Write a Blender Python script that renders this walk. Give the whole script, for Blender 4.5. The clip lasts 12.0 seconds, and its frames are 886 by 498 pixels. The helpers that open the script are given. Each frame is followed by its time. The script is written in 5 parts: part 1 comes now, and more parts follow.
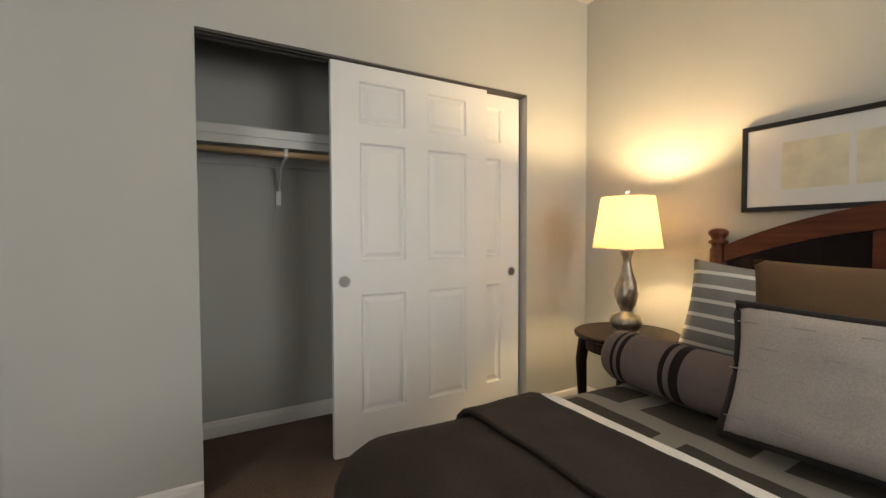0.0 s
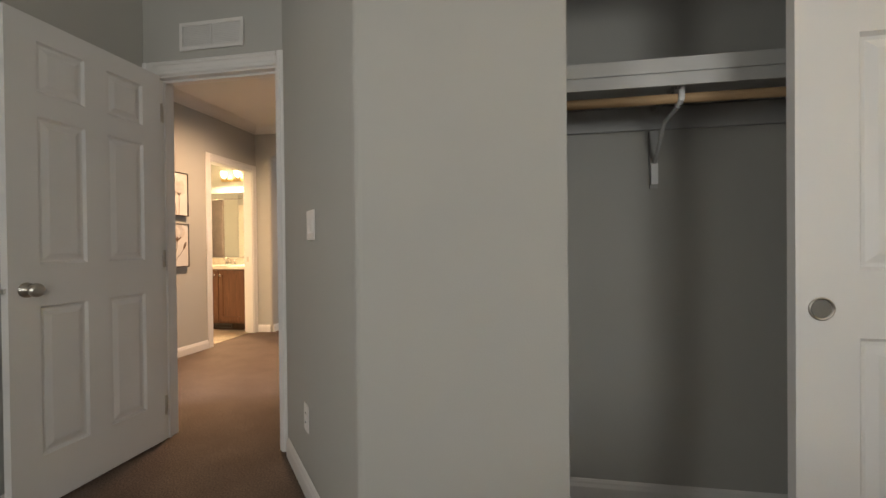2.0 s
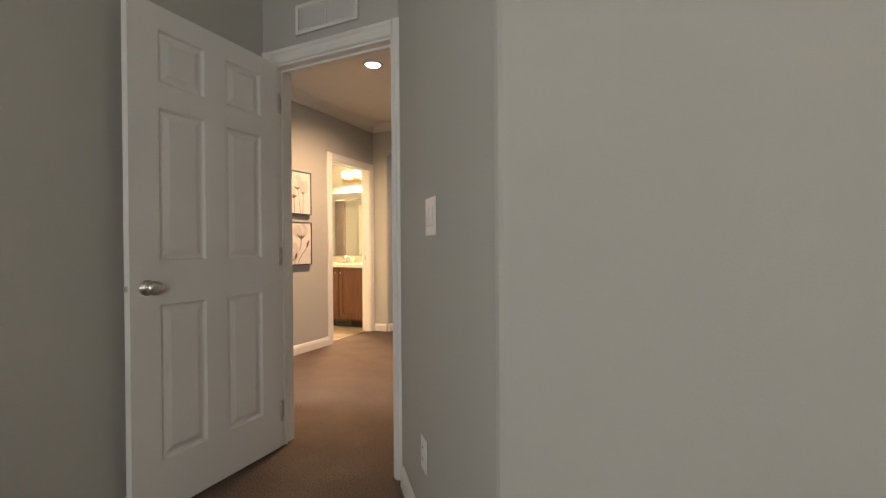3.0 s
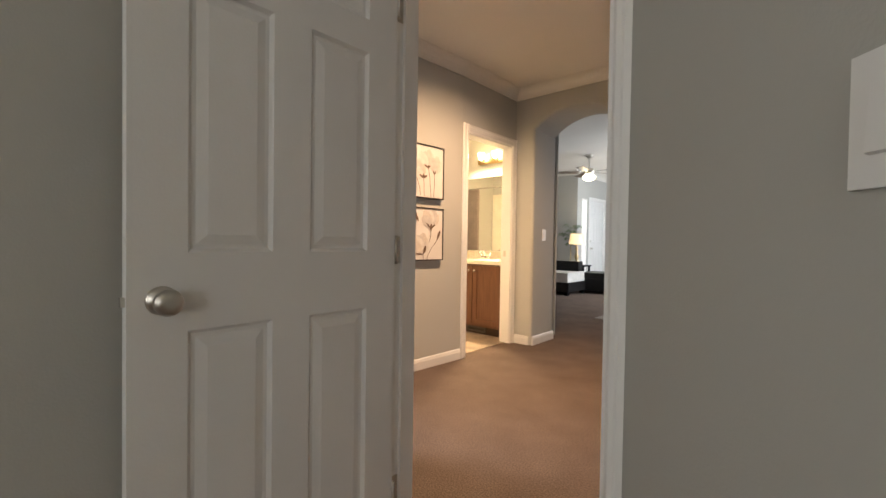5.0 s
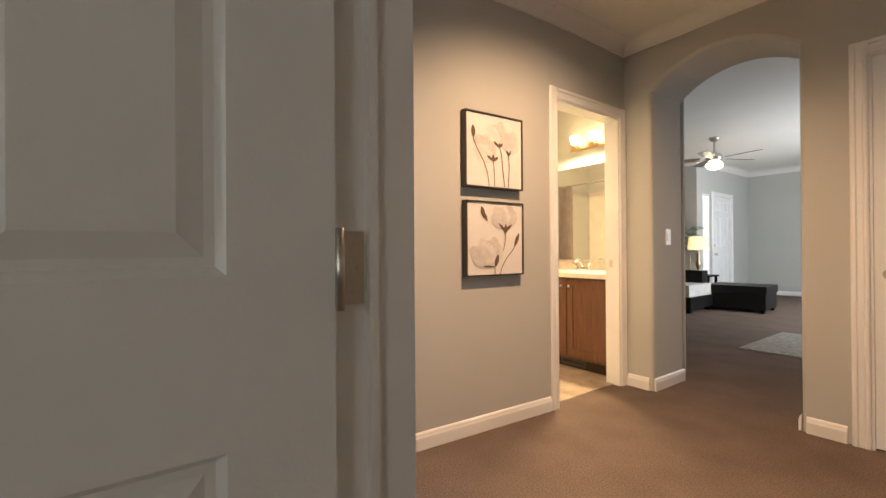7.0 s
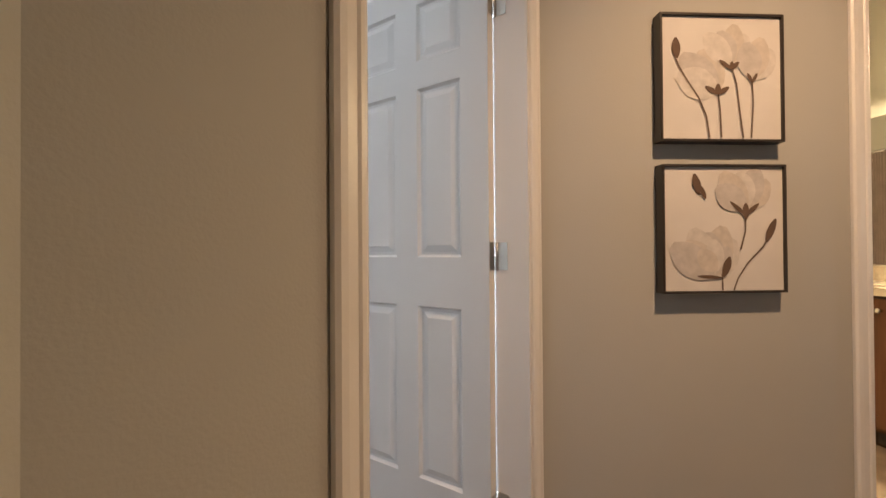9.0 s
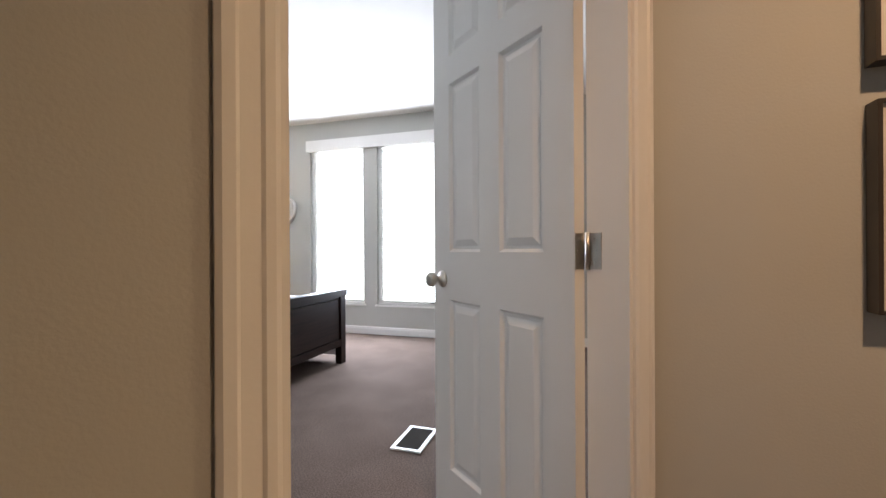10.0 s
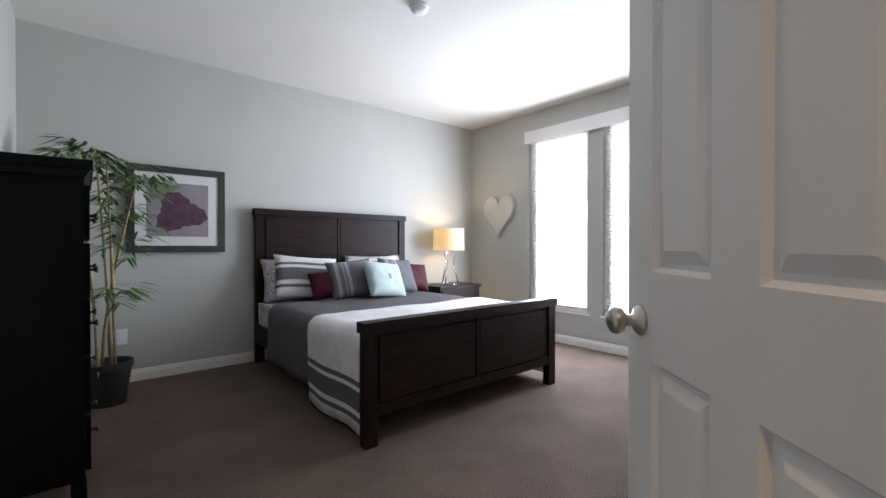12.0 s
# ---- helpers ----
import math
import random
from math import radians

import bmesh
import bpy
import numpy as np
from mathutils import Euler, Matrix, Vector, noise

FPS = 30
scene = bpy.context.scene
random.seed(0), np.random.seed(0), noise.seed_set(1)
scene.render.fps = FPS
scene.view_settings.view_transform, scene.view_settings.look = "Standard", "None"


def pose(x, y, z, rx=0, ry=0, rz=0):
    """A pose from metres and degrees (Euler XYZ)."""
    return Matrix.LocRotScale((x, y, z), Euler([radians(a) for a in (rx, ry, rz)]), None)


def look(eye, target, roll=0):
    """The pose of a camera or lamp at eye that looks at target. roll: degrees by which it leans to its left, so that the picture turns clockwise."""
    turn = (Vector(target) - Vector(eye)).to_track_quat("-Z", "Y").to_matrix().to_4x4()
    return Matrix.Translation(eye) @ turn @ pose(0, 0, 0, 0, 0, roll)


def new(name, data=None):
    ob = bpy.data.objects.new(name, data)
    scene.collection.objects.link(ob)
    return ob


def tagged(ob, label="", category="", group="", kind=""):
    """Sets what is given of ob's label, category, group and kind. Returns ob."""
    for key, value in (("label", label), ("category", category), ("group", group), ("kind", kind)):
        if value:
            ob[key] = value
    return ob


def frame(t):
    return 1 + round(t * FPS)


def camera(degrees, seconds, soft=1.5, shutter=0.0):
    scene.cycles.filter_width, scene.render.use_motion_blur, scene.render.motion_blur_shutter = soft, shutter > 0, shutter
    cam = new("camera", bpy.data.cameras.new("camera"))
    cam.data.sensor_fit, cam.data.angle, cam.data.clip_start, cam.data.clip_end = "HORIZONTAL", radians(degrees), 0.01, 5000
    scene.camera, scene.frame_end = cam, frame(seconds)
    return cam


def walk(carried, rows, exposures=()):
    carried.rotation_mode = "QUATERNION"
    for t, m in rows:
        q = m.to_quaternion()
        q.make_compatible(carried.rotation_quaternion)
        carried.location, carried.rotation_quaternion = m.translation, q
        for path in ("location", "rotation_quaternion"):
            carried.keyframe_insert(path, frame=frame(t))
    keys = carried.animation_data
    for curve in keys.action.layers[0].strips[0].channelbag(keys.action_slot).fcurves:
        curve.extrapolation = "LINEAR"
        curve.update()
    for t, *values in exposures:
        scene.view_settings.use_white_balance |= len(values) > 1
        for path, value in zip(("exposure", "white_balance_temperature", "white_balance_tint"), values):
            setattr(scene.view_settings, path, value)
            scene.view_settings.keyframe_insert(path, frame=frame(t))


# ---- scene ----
cam = camera(92.7, 12.0)

PATH = [
    (0, (2.096, -2.884, 1.132), (3.083, -1.146, 1.068), -0.2),
    (0.5, (2.096, -2.695, 1.113), (2.732, -0.8, 1.059), -0.6),
    (1, (2.06, -2.496, 1.1), (2.342, -0.516, 1.07), -0.8),
    (1.5, (2.012, -2.271, 1.083), (1.963, -0.271, 1.063), -0.7),
    (2, (1.943, -2.049, 1.076), (1.596, -0.079, 1.06), -0.6),
    (2.5, (1.844, -1.846, 1.071), (1.23, 0.058, 1.056), -0.6),
    (3, (1.723, -1.674, 1.068), (0.886, 0.143, 1.055), -0.4),
    (3.5, (1.582, -1.471, 1.055), (0.592, 0.267, 1.042), -0.3),
    (3.7, (1.511, -1.397, 1.056), (0.481, 0.317, 1.038), -0.2),
    (5.3, (0.95, -0.828, 1.049), (-0.434, 0.616, 1.02), 0.4),
    (5.5, (0.882, -0.748, 1.047), (-0.526, 0.672, 1.027), -0.1),
    (6, (0.729, -0.553, 1.043), (-0.737, 0.808, 1.028), -0.3),
    (6.5, (0.58, -0.367, 1.042), (-0.949, 0.923, 1.025), -0.3),
    (6.7, (0.534, -0.303, 1.044), (-1.028, 0.946, 1.031), -0.3),
    (8.3, (0.147, 0.256, 1.008), (-1.736, 0.928, 1.037), -0.5),
    (8.5, (0.096, 0.288, 1.043), (-1.824, 0.848, 1.037), -0.4),
    (9, (-0.036, 0.408, 1.033), (-2.024, 0.625, 1.05), -0.4),
    (9.5, (-0.139, 0.621, 1.03), (-2.125, 0.388, 1.05), -0.3),
    (10, (-0.283, 0.707, 1.027), (-2.191, 0.107, 1.027), -0.3),
    (10.5, (-0.449, 0.746, 1.044), (-2.234, -0.157, 1.039), -0.2),
    (11, (-0.615, 0.754, 1.048), (-2.266, -0.374, 1.038), -0.1),
    (11.5, (-0.789, 0.726, 1.063), (-2.282, -0.605, 1.05), -0.2),
    (12, (-0.919, 0.632, 1.068), (-2.211, -0.894, 1.053), -0.0),
]
walk(cam, [(t, look(eye, target, roll)) for t, eye, target, roll in PATH],
     exposures=[(0.0, 0.95), (2.5, 0.82), (3.5, 0.92), (6.7, 0.82), (8.5, 0.22), (10.0, -0.26), (11.0, -0.55), (12.0, -0.78)])

# ---- world, light ----
world = bpy.data.worlds.new("sky")
scene.world = world
world.use_nodes = True
wn = world.node_tree.nodes
sky = wn.new("ShaderNodeTexSky")
sky.sky_type, sky.sun_disc = "NISHITA", False
sky.sun_elevation, sky.sun_rotation = radians(63), radians(53)
wn["Background"].inputs[1].default_value = 0.15
world.node_tree.links.new(sky.outputs[0], wn["Background"].inputs[0])
sun = new("sun", bpy.data.lights.new("sun", "SUN"))
sun.data.energy, sun.data.angle, sun.data.color = 2.0, radians(0.5), (1, 0.95, 0.88)
sun.matrix_world = look((0, 0, 20), (-8, -6, 0))


def lamp(name, kind, power, color, m, size=0.1, size_y=0.1):
    data = bpy.data.lights.new(name, kind)
    data.energy, data.color = power, color
    if kind == "AREA":
        data.shape, data.size, data.size_y = "RECTANGLE", size, size_y
    else:
        data.shadow_soft_size = size
    ob = new(name, data)
    ob.matrix_world = m
    return ob


DAY = (0.75, 0.83, 1.0)
WARM = (1.0, 0.71, 0.36)
HALLW = (1.0, 0.63, 0.36)
# daylight in bedroom two's window openings, then fill from unseen windows
for wy in (-2.14, -1.19):
    lamp("window_daylight", "AREA", 125, DAY, look((-4.84, wy, 1.35), (0, wy, 1.15)), 0.75, 1.8)
# unseen south window, placed by how daylight falls in bedroom one
lamp("window_daylight", "AREA", 20, (0.97, 0.96, 0.92), look((3.5, -4.62, 1.45), (2.7, 0, 1.35)), 1.2, 1.2)
# added fill as from a west window; none is known in that wall
lamp("window_daylight", "AREA", 12, (0.97, 0.96, 0.92), look((-0.05, -3.35, 1.45), (1.2, -0.3, 1.35)), 0.8, 1.2)
# added living room fill, hung inside the room before an unseen window
lamp("window_daylight", "AREA", 92, (0.85, 0.92, 1.0), look((0.6, 8.0, 1.5), (-3, 8, 1.3)), 2.0, 1.6)

# ---- materials ----
def mat(name, color, rough=0.6, metal=0.0, var=0.08, scale=6.0, bump=0.0, bscale=60.0, fine=0.0, emit=None, strength=0.0, spec=0.5, trans=0.0, island=0.0):
    m = bpy.data.materials.new(name)
    m.use_nodes = True
    t = m.node_tree
    n, l = t.nodes, t.links
    b = n["Principled BSDF"]
    b.inputs["Roughness"].default_value = rough
    b.inputs["Metallic"].default_value = metal
    b.inputs["Specular IOR Level"].default_value = spec
    b.inputs["Transmission Weight"].default_value = trans
    co = n.new("ShaderNodeTexCoord")
    big = n.new("ShaderNodeTexNoise")
    big.inputs["Scale"].default_value = scale
    big.inputs["Detail"].default_value = 4
    l.new(co.outputs["Object"], big.inputs["Vector"])
    small = n.new("ShaderNodeTexNoise")
    small.inputs["Scale"].default_value = bscale
    small.inputs["Detail"].default_value = 3
    l.new(co.outputs["Object"], small.inputs["Vector"])
    ramp = n.new("ShaderNodeMapRange")
    ramp.inputs["From Min"].default_value, ramp.inputs["From Max"].default_value = 0.3, 0.7
    ramp.inputs["To Min"].default_value, ramp.inputs["To Max"].default_value = 1 - var, 1 + var
    l.new(big.outputs["Fac"], ramp.inputs["Value"])
    ramp2 = n.new("ShaderNodeMapRange")
    ramp2.inputs["From Min"].default_value, ramp2.inputs["From Max"].default_value = 0.3, 0.7
    ramp2.inputs["To Min"].default_value, ramp2.inputs["To Max"].default_value = 1 - fine, 1 + fine
    l.new(small.outputs["Fac"], ramp2.inputs["Value"])
    mul = n.new("ShaderNodeMath")
    mul.operation = "MULTIPLY"
    l.new(ramp.outputs[0], mul.inputs[0])
    l.new(ramp2.outputs[0], mul.inputs[1])
    vm = n.new("ShaderNodeVectorMath")
    vm.operation = "SCALE"
    vm.inputs[0].default_value = color
    l.new(mul.outputs[0], vm.inputs["Scale"])
    l.new(vm.outputs[0], b.inputs["Base Color"])
    if bump:
        bp = n.new("ShaderNodeBump")
        bp.inputs["Strength"].default_value = bump
        bp.inputs["Distance"].default_value = 0.004
        l.new(small.outputs["Fac"], bp.inputs["Height"])
        l.new(bp.outputs[0], b.inputs["Normal"])
    if emit:
        b.inputs["Emission Color"].default_value = (*emit, 1)
        b.inputs["Emission Strength"].default_value = strength
    return m


def wood(name, dark, light, rough=0.4, axis=2, scale=3.0, spec=0.28):
    m = bpy.data.materials.new(name)
    m.use_nodes = True
    n, l = m.node_tree.nodes, m.node_tree.links
    b = n["Principled BSDF"]
    b.inputs["Roughness"].default_value = rough
    b.inputs["Specular IOR Level"].default_value = spec
    co, mp, nz, cr = n.new("ShaderNodeTexCoord"), n.new("ShaderNodeMapping"), n.new("ShaderNodeTexNoise"), n.new("ShaderNodeValToRGB")
    sc = [14 * scale] * 3
    sc[axis] = scale
    mp.inputs["Scale"].default_value = sc
    nz.inputs["Scale"].default_value, nz.inputs["Detail"].default_value, nz.inputs["Roughness"].default_value = 1.0, 8, 0.65
    l.new(co.outputs["Object"], mp.inputs[0])
    l.new(mp.outputs[0], nz.inputs["Vector"])
    l.new(nz.outputs["Fac"], cr.inputs[0])
    cr.color_ramp.elements[0].position, cr.color_ramp.elements[0].color = 0.3, (*dark, 1)
    cr.color_ramp.elements[1].position, cr.color_ramp.elements[1].color = 0.72, (*light, 1)
    l.new(cr.outputs[0], b.inputs["Base Color"])
    bp = n.new("ShaderNodeBump")
    bp.inputs["Strength"].default_value, bp.inputs["Distance"].default_value = 0.15, 0.002
    l.new(nz.outputs["Fac"], bp.inputs["Height"])
    l.new(bp.outputs[0], b.inputs["Normal"])
    return m


PAINT = mat("greige_paint", (0.455, 0.447, 0.413), 0.74, var=0.025, scale=1.3, bump=0.12, bscale=170)
CEIL = mat("ceiling_paint", (0.74, 0.71, 0.66), 0.8, var=0.02, scale=1.5, bump=0.25, bscale=120)
WHITE = mat("white_trim_paint", (0.76, 0.74, 0.71), 0.38, var=0.02, scale=3, bump=0.04, bscale=90)
DOORW = mat("white_door_paint", (0.74, 0.73, 0.71), 0.42, var=0.02, scale=3, bump=0.08, bscale=140)
CARPET = mat("brown_carpet", (0.138, 0.101, 0.082), 0.97, var=0.13, scale=3.4, bump=0.9, bscale=135, fine=0.38, spec=0.1)
VINYL = mat("beige_vinyl_floor", (0.36, 0.29, 0.22), 0.35, var=0.35, scale=7)
NICKEL = mat("brushed_nickel", (0.56, 0.53, 0.48), 0.3, 1.0, var=0.05, bscale=200, bump=0.05)
CHROME = mat("chrome", (0.8, 0.8, 0.8), 0.12, 1.0)
PLATE = mat("white_plastic_plate", (0.82, 0.81, 0.79), 0.35, var=0.01)
BLACK = mat("black_plastic", (0.02, 0.02, 0.02), 0.45)
BRONZE = mat("dark_bronze", (0.09, 0.08, 0.075), 0.45, 0.6)
DARKGAP = mat("duct_shade", (0.03, 0.03, 0.03), 0.8)
ESPRESSO = wood("espresso_wood", (0.008, 0.004, 0.003), (0.026, 0.0125, 0.0085), 0.4, 0, spec=0.14)
ESPRESSO_V = wood("espresso_wood_upright", (0.008, 0.004, 0.003), (0.024, 0.0115, 0.008), 0.4, 2, spec=0.14)
BLACKWOOD = wood("black_wood", (0.002, 0.002, 0.0025), (0.005, 0.0048, 0.0055), 0.5, 2, spec=0.10)
CHERRY = wood("cherry_wood", (0.05, 0.014, 0.007), (0.125, 0.037, 0.017), 0.3, 1)
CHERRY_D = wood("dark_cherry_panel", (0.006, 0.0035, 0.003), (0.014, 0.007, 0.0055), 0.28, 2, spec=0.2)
VANITYW = wood("vanity_wood", (0.10, 0.042, 0.022), (0.18, 0.085, 0.045), 0.4, 2)
OAK = wood("pale_wood_rod", (0.42, 0.27, 0.14), (0.6, 0.42, 0.24), 0.5, 0)


def part(name, bm, material, parent=None, label="", smooth=False, bevel=0.0):
    me = bpy.data.meshes.new(name)
    if bevel:
        es = [e for e in bm.edges if len(e.link_faces) == 2 and e.calc_face_angle(0) > 0.6]
        bmesh.ops.bevel(bm, geom=es, offset=bevel, segments=2, affect="EDGES", clamp_overlap=True)
    bmesh.ops.recalc_face_normals(bm, faces=bm.faces)
    bm.to_mesh(me)
    bm.free()
    for mt in material if isinstance(material, (list, tuple)) else [material]:
        me.materials.append(mt)
    if smooth:
        for p in me.polygons:
            p.use_smooth = True
    ob = new(name, me)
    if parent:
        ob.parent = parent
    if label:
        tagged(ob, label)
    return ob


def thing(name, m, label, category, group="", kind=""):
    ob = new(name)
    ob.matrix_world = m
    ob.empty_display_size = 0.1
    return tagged(ob, label, category, group, kind)


def box(x0, x1, y0, y1, z0, z1, bm=None):
    bm = bm or bmesh.new()
    v = [bm.verts.new((x, y, z)) for x in (x0, x1) for y in (y0, y1) for z in (z0, z1)]
    for f in ((0, 1, 3, 2), (4, 6, 7, 5), (0, 4, 5, 1), (2, 3, 7, 6), (0, 2, 6, 4), (1, 5, 7, 3)):
        bm.faces.new([v[i] for i in f])
    return bm


def prism(profile, a, b, bm=None, axis="z"):
    """A profile of 2D points drawn from a to b along an axis."""
    bm = bm or bmesh.new()
    def put(p, k):
        return {"z": (p[0], p[1], k), "x": (k, p[0], p[1]), "y": (p[0], k, p[1])}[axis]
    r0, r1 = [bm.verts.new(put(p, a)) for p in profile], [bm.verts.new(put(p, b)) for p in profile]
    n = len(profile)
    bm.faces.new(r0)
    bm.faces.new(r1)
    for i in range(n):
        bm.faces.new((r0[i], r0[(i + 1) % n], r1[(i + 1) % n], r1[i]))
    return bm


def lathe(profile, seg=24, bm=None, m=None):
    """Rings of (radius, height) round z."""
    bm = bm or bmesh.new()
    m = m or Matrix()
    rings = [[bm.verts.new(m @ Vector((max(r, 1e-4) * math.cos(2 * math.pi * i / seg), max(r, 1e-4) * math.sin(2 * math.pi * i / seg), h))) for i in range(seg)] for r, h in profile]
    for a, b in zip(rings, rings[1:]):
        for i in range(seg):
            bm.faces.new((a[i], a[(i + 1) % seg], b[(i + 1) % seg], b[i]))
    bm.faces.new(rings[0])
    bm.faces.new(rings[-1])
    return bm


def tube(points, r, seg=8, bm=None):
    bm = bm or bmesh.new()
    pts = [Vector(p) for p in points]
    rs = r if isinstance(r, (list, tuple)) else [r] * len(pts)
    rings = []
    for i, p in enumerate(pts):
        d = (pts[min(i + 1, len(pts) - 1)] - pts[max(i - 1, 0)]).normalized()
        q = d.to_track_quat("Z", "Y")
        rings.append([bm.verts.new(p + q @ Vector((rs[i] * math.cos(2 * math.pi * k / seg), rs[i] * math.sin(2 * math.pi * k / seg), 0))) for k in range(seg)])
    for a, b in zip(rings, rings[1:]):
        for k in range(seg):
            bm.faces.new((a[k], a[(k + 1) % seg], b[(k + 1) % seg], b[k]))
    bm.faces.new(rings[0])
    bm.faces.new(rings[-1])
    return bm


def along(p, q):
    """A frame at p with x towards q."""
    return pose(p[0], p[1], 0, 0, 0, math.degrees(math.atan2(q[1] - p[1], q[0] - p[0])))


# ---- structure ----
def wall(name, p, q, thick, h, openings=(), label="greige painted plaster wall", bullnose=0.0):
    """From p to q; the room lies on the right hand side of p to q, the thickness goes to the left."""
    L = math.hypot(q[0] - p[0], q[1] - p[1])
    bm = bmesh.new()
    s = 0.0
    for a, b, z0, z1 in sorted(openings):
        if a > s:
            box(s, a, 0, thick, 0, h, bm)
        if z0 > 0:
            box(a, b, 0, thick, 0, z0, bm)
        if z1 < h:
            box(a, b, 0, thick, z1, h, bm)
        s = b
    if s < L:
        box(s, L, 0, thick, 0, h, bm)
    ob = part(name, bm, PAINT)
    ob.matrix_world = along(p, q)
    return tagged(ob, label, "wall", kind="structure")


H1, HH, H2, HL = 2.69, 2.605, 2.63, 2.80
T = 0.11
ER = (-1.406, 0.874)
# bedroom one
wall("wall_door_bedroom_one", (-0.11, 0), (0.735, 0), T, 2.75, [(0.07, 0.823, 0, 2.04)])
wall("wall_diagonal_bedroom_one", (0.735, 0), (1.445, -0.817), T, 2.75)
wall("wall_closet_front", (1.485, -0.84), (4.385, -0.84), T, 2.75, [(0.595, 2.375, 0, 2.0)])
bm = bmesh.new()
prism([(1.445, -0.817), (1.453, -0.828), (1.463, -0.836), (1.474, -0.8395), (1.485, -0.84), (1.485, -0.73), (1.528, -0.745)], 0, 2.75, bm)
tagged(part("wall_corner_bullnose", bm, PAINT, smooth=False), "rounded greige plaster wall corner", "wall", kind="structure")
wall("wall_closet_back", (1.3, -0.2), (4.385, -0.2), T, 2.75)
wall("wall_closet_side", (1.6, -0.73), (1.6, -0.2), 0.06, 2.75)
wall("wall_headboard_bedroom_one", (4.385, -0.2), (4.385, -4.7), T, 2.75)
wall("wall_window_bedroom_one", (4.385, -4.7), (-0.11, -4.7), T, 2.75, [(0.235, 1.535, 0.8, 2.1)])
# the opening only serves the added west window
wall("wall_side_bedroom_one", (-0.11, -4.7), (-0.11, 0), T, 2.75, [(0.925, 1.775, 0.8, 2.1)])
# hall
C0 = (-0.407, 0.11)
LA = math.hypot(ER[0] - C0[0], ER[1] - C0[1])
wall("wall_hall_angled", C0, ER, T, 2.7, [(0.395, LA - 0.067, 0, 2.04)])
wall("wall_hall_door_side", (-0.11, 0.11), (-0.407, 0.11), 0.1, 2.7)
wall("wall_pictures", ER, (-1.345, 1.975), T, 2.7)
wall("wall_bath_door", (-1.345, 1.975), (-1.345, 2.86), T, 2.7, [(0.07, 0.815, 0, 2.04)])
wall("wall_hall_east", (1.5, 2.86), (1.5, 0.2), T, 2.7)
wall("wall_hall_south", (1.5, 0.2), (0.735, 0.11), 0.06, 2.7)
wall("wall_hall_far", (-0.26, 2.86), (1.6, 2.86), T, 2.7, [(0.24, 1.0, 0, 2.04)])


def arch_wall():
    """The thick wall with an arched opening between hall and living room."""
    x0, x1, xa, xb, y0, y1, zs, zc, top = -1.345, -0.26, -1.13, -0.283, 2.86, 3.32, 2.19, 2.36, 2.8
    pts = [(xa, 0), (xa, zs)]
    c, w = (xa + xb) / 2, (xb - xa) / 2
    R = (w * w + (zc - zs) ** 2) / (2 * (zc - zs))
    for i in range(1, 16):
        x = xa + (xb - xa) * i / 16
        pts.append((x, zc - R + math.sqrt(R * R - (x - c) ** 2)))
    pts += [(xb, zs), (xb, 0)]
    r = 0.022
    bm = bmesh.new()
    def ring(y, grow):
        out = []
        for x, z in pts:
            gx = -grow if x < c - w + 1e-4 else grow if x > c + w - 1e-4 else grow * (x - c) / w
            out.append(bm.verts.new((x + gx, y, z + (0 if z == 0 else grow))))
        return out
    rings = [ring(y0, r), ring(y0 + 0.3 * r, 0.3 * r), ring(y0 + r, 0), ring(y1 - r, 0), ring(y1 - 0.3 * r, 0.3 * r), ring(y1, r)]
    for a, b in zip(rings, rings[1:]):
        for i in range(len(pts) - 1):
            bm.faces.new((a[i], a[i + 1], b[i + 1], b[i]))
    for y, rg, ext in ((y0, rings[0], 0), (y1, rings[-1], 0)):
        xl, xr = x0 - ext, x1 + ext
        ol = [bm.verts.new((xl, y, 0)), bm.verts.new((xl, y, zs))]
        orr = [bm.verts.new((xr, y, zs)), bm.verts.new((xr, y, 0))]
        tl = [bm.verts.new((v.co.x, y, top)) for v in rg[1:-1]]
        cl, cr = bm.verts.new((xl, y, top)), bm.verts.new((xr, y, top))
        bm.faces.new((ol[0], rg[0], rg[1], ol[1]))
        bm.faces.new((ol[1], rg[1], tl[0], cl))
        for i in range(len(tl) - 1):
            bm.faces.new((rg[1 + i], rg[2 + i], tl[i + 1], tl[i]))
        bm.faces.new((rg[-2], orr[0], cr, tl[-1]))
        bm.faces.new((rg[-1], orr[1], orr[0], rg[-2]))
    tagged(part("wall_arch", bm, PAINT), "thick greige plaster wall with an arched opening", "wall", kind="structure")


arch_wall()
# bedroom two
wall("wall_headboard_bedroom_two", (-0.56, -3.49), (-4.92, -3.49), T, 2.75)
wall("wall_window_bedroom_two", (-4.92, -3.6), (-4.92, 0.95), T, 2.75, [(1.075, 1.845, 0.36, 2.33), (2.01, 2.78, 0.36, 2.33)])
wall("wall_chest_bedroom_two", (-0.56, 0.12), (-0.56, -3.6), T, 2.75)
wall("wall_north_bedroom_two", (-4.92, 0.85), (-1.57, 0.85), T, 2.75)
# bathroom
wall("wall_bath_vanity", (-3.7, 3.39), (-1.455, 3.39), T, 2.7)
wall("wall_bath_end", (-3.7, 0.96), (-3.7, 3.39), T, 2.7)
wall("wall_bath_tub", (-1.455, 0.99), (-3.7, 0.99), 0.02, 2.7)
wall("wall_bath_east", (-1.455, 3.39), (-1.455, 2.865), 0.1, 2.7)
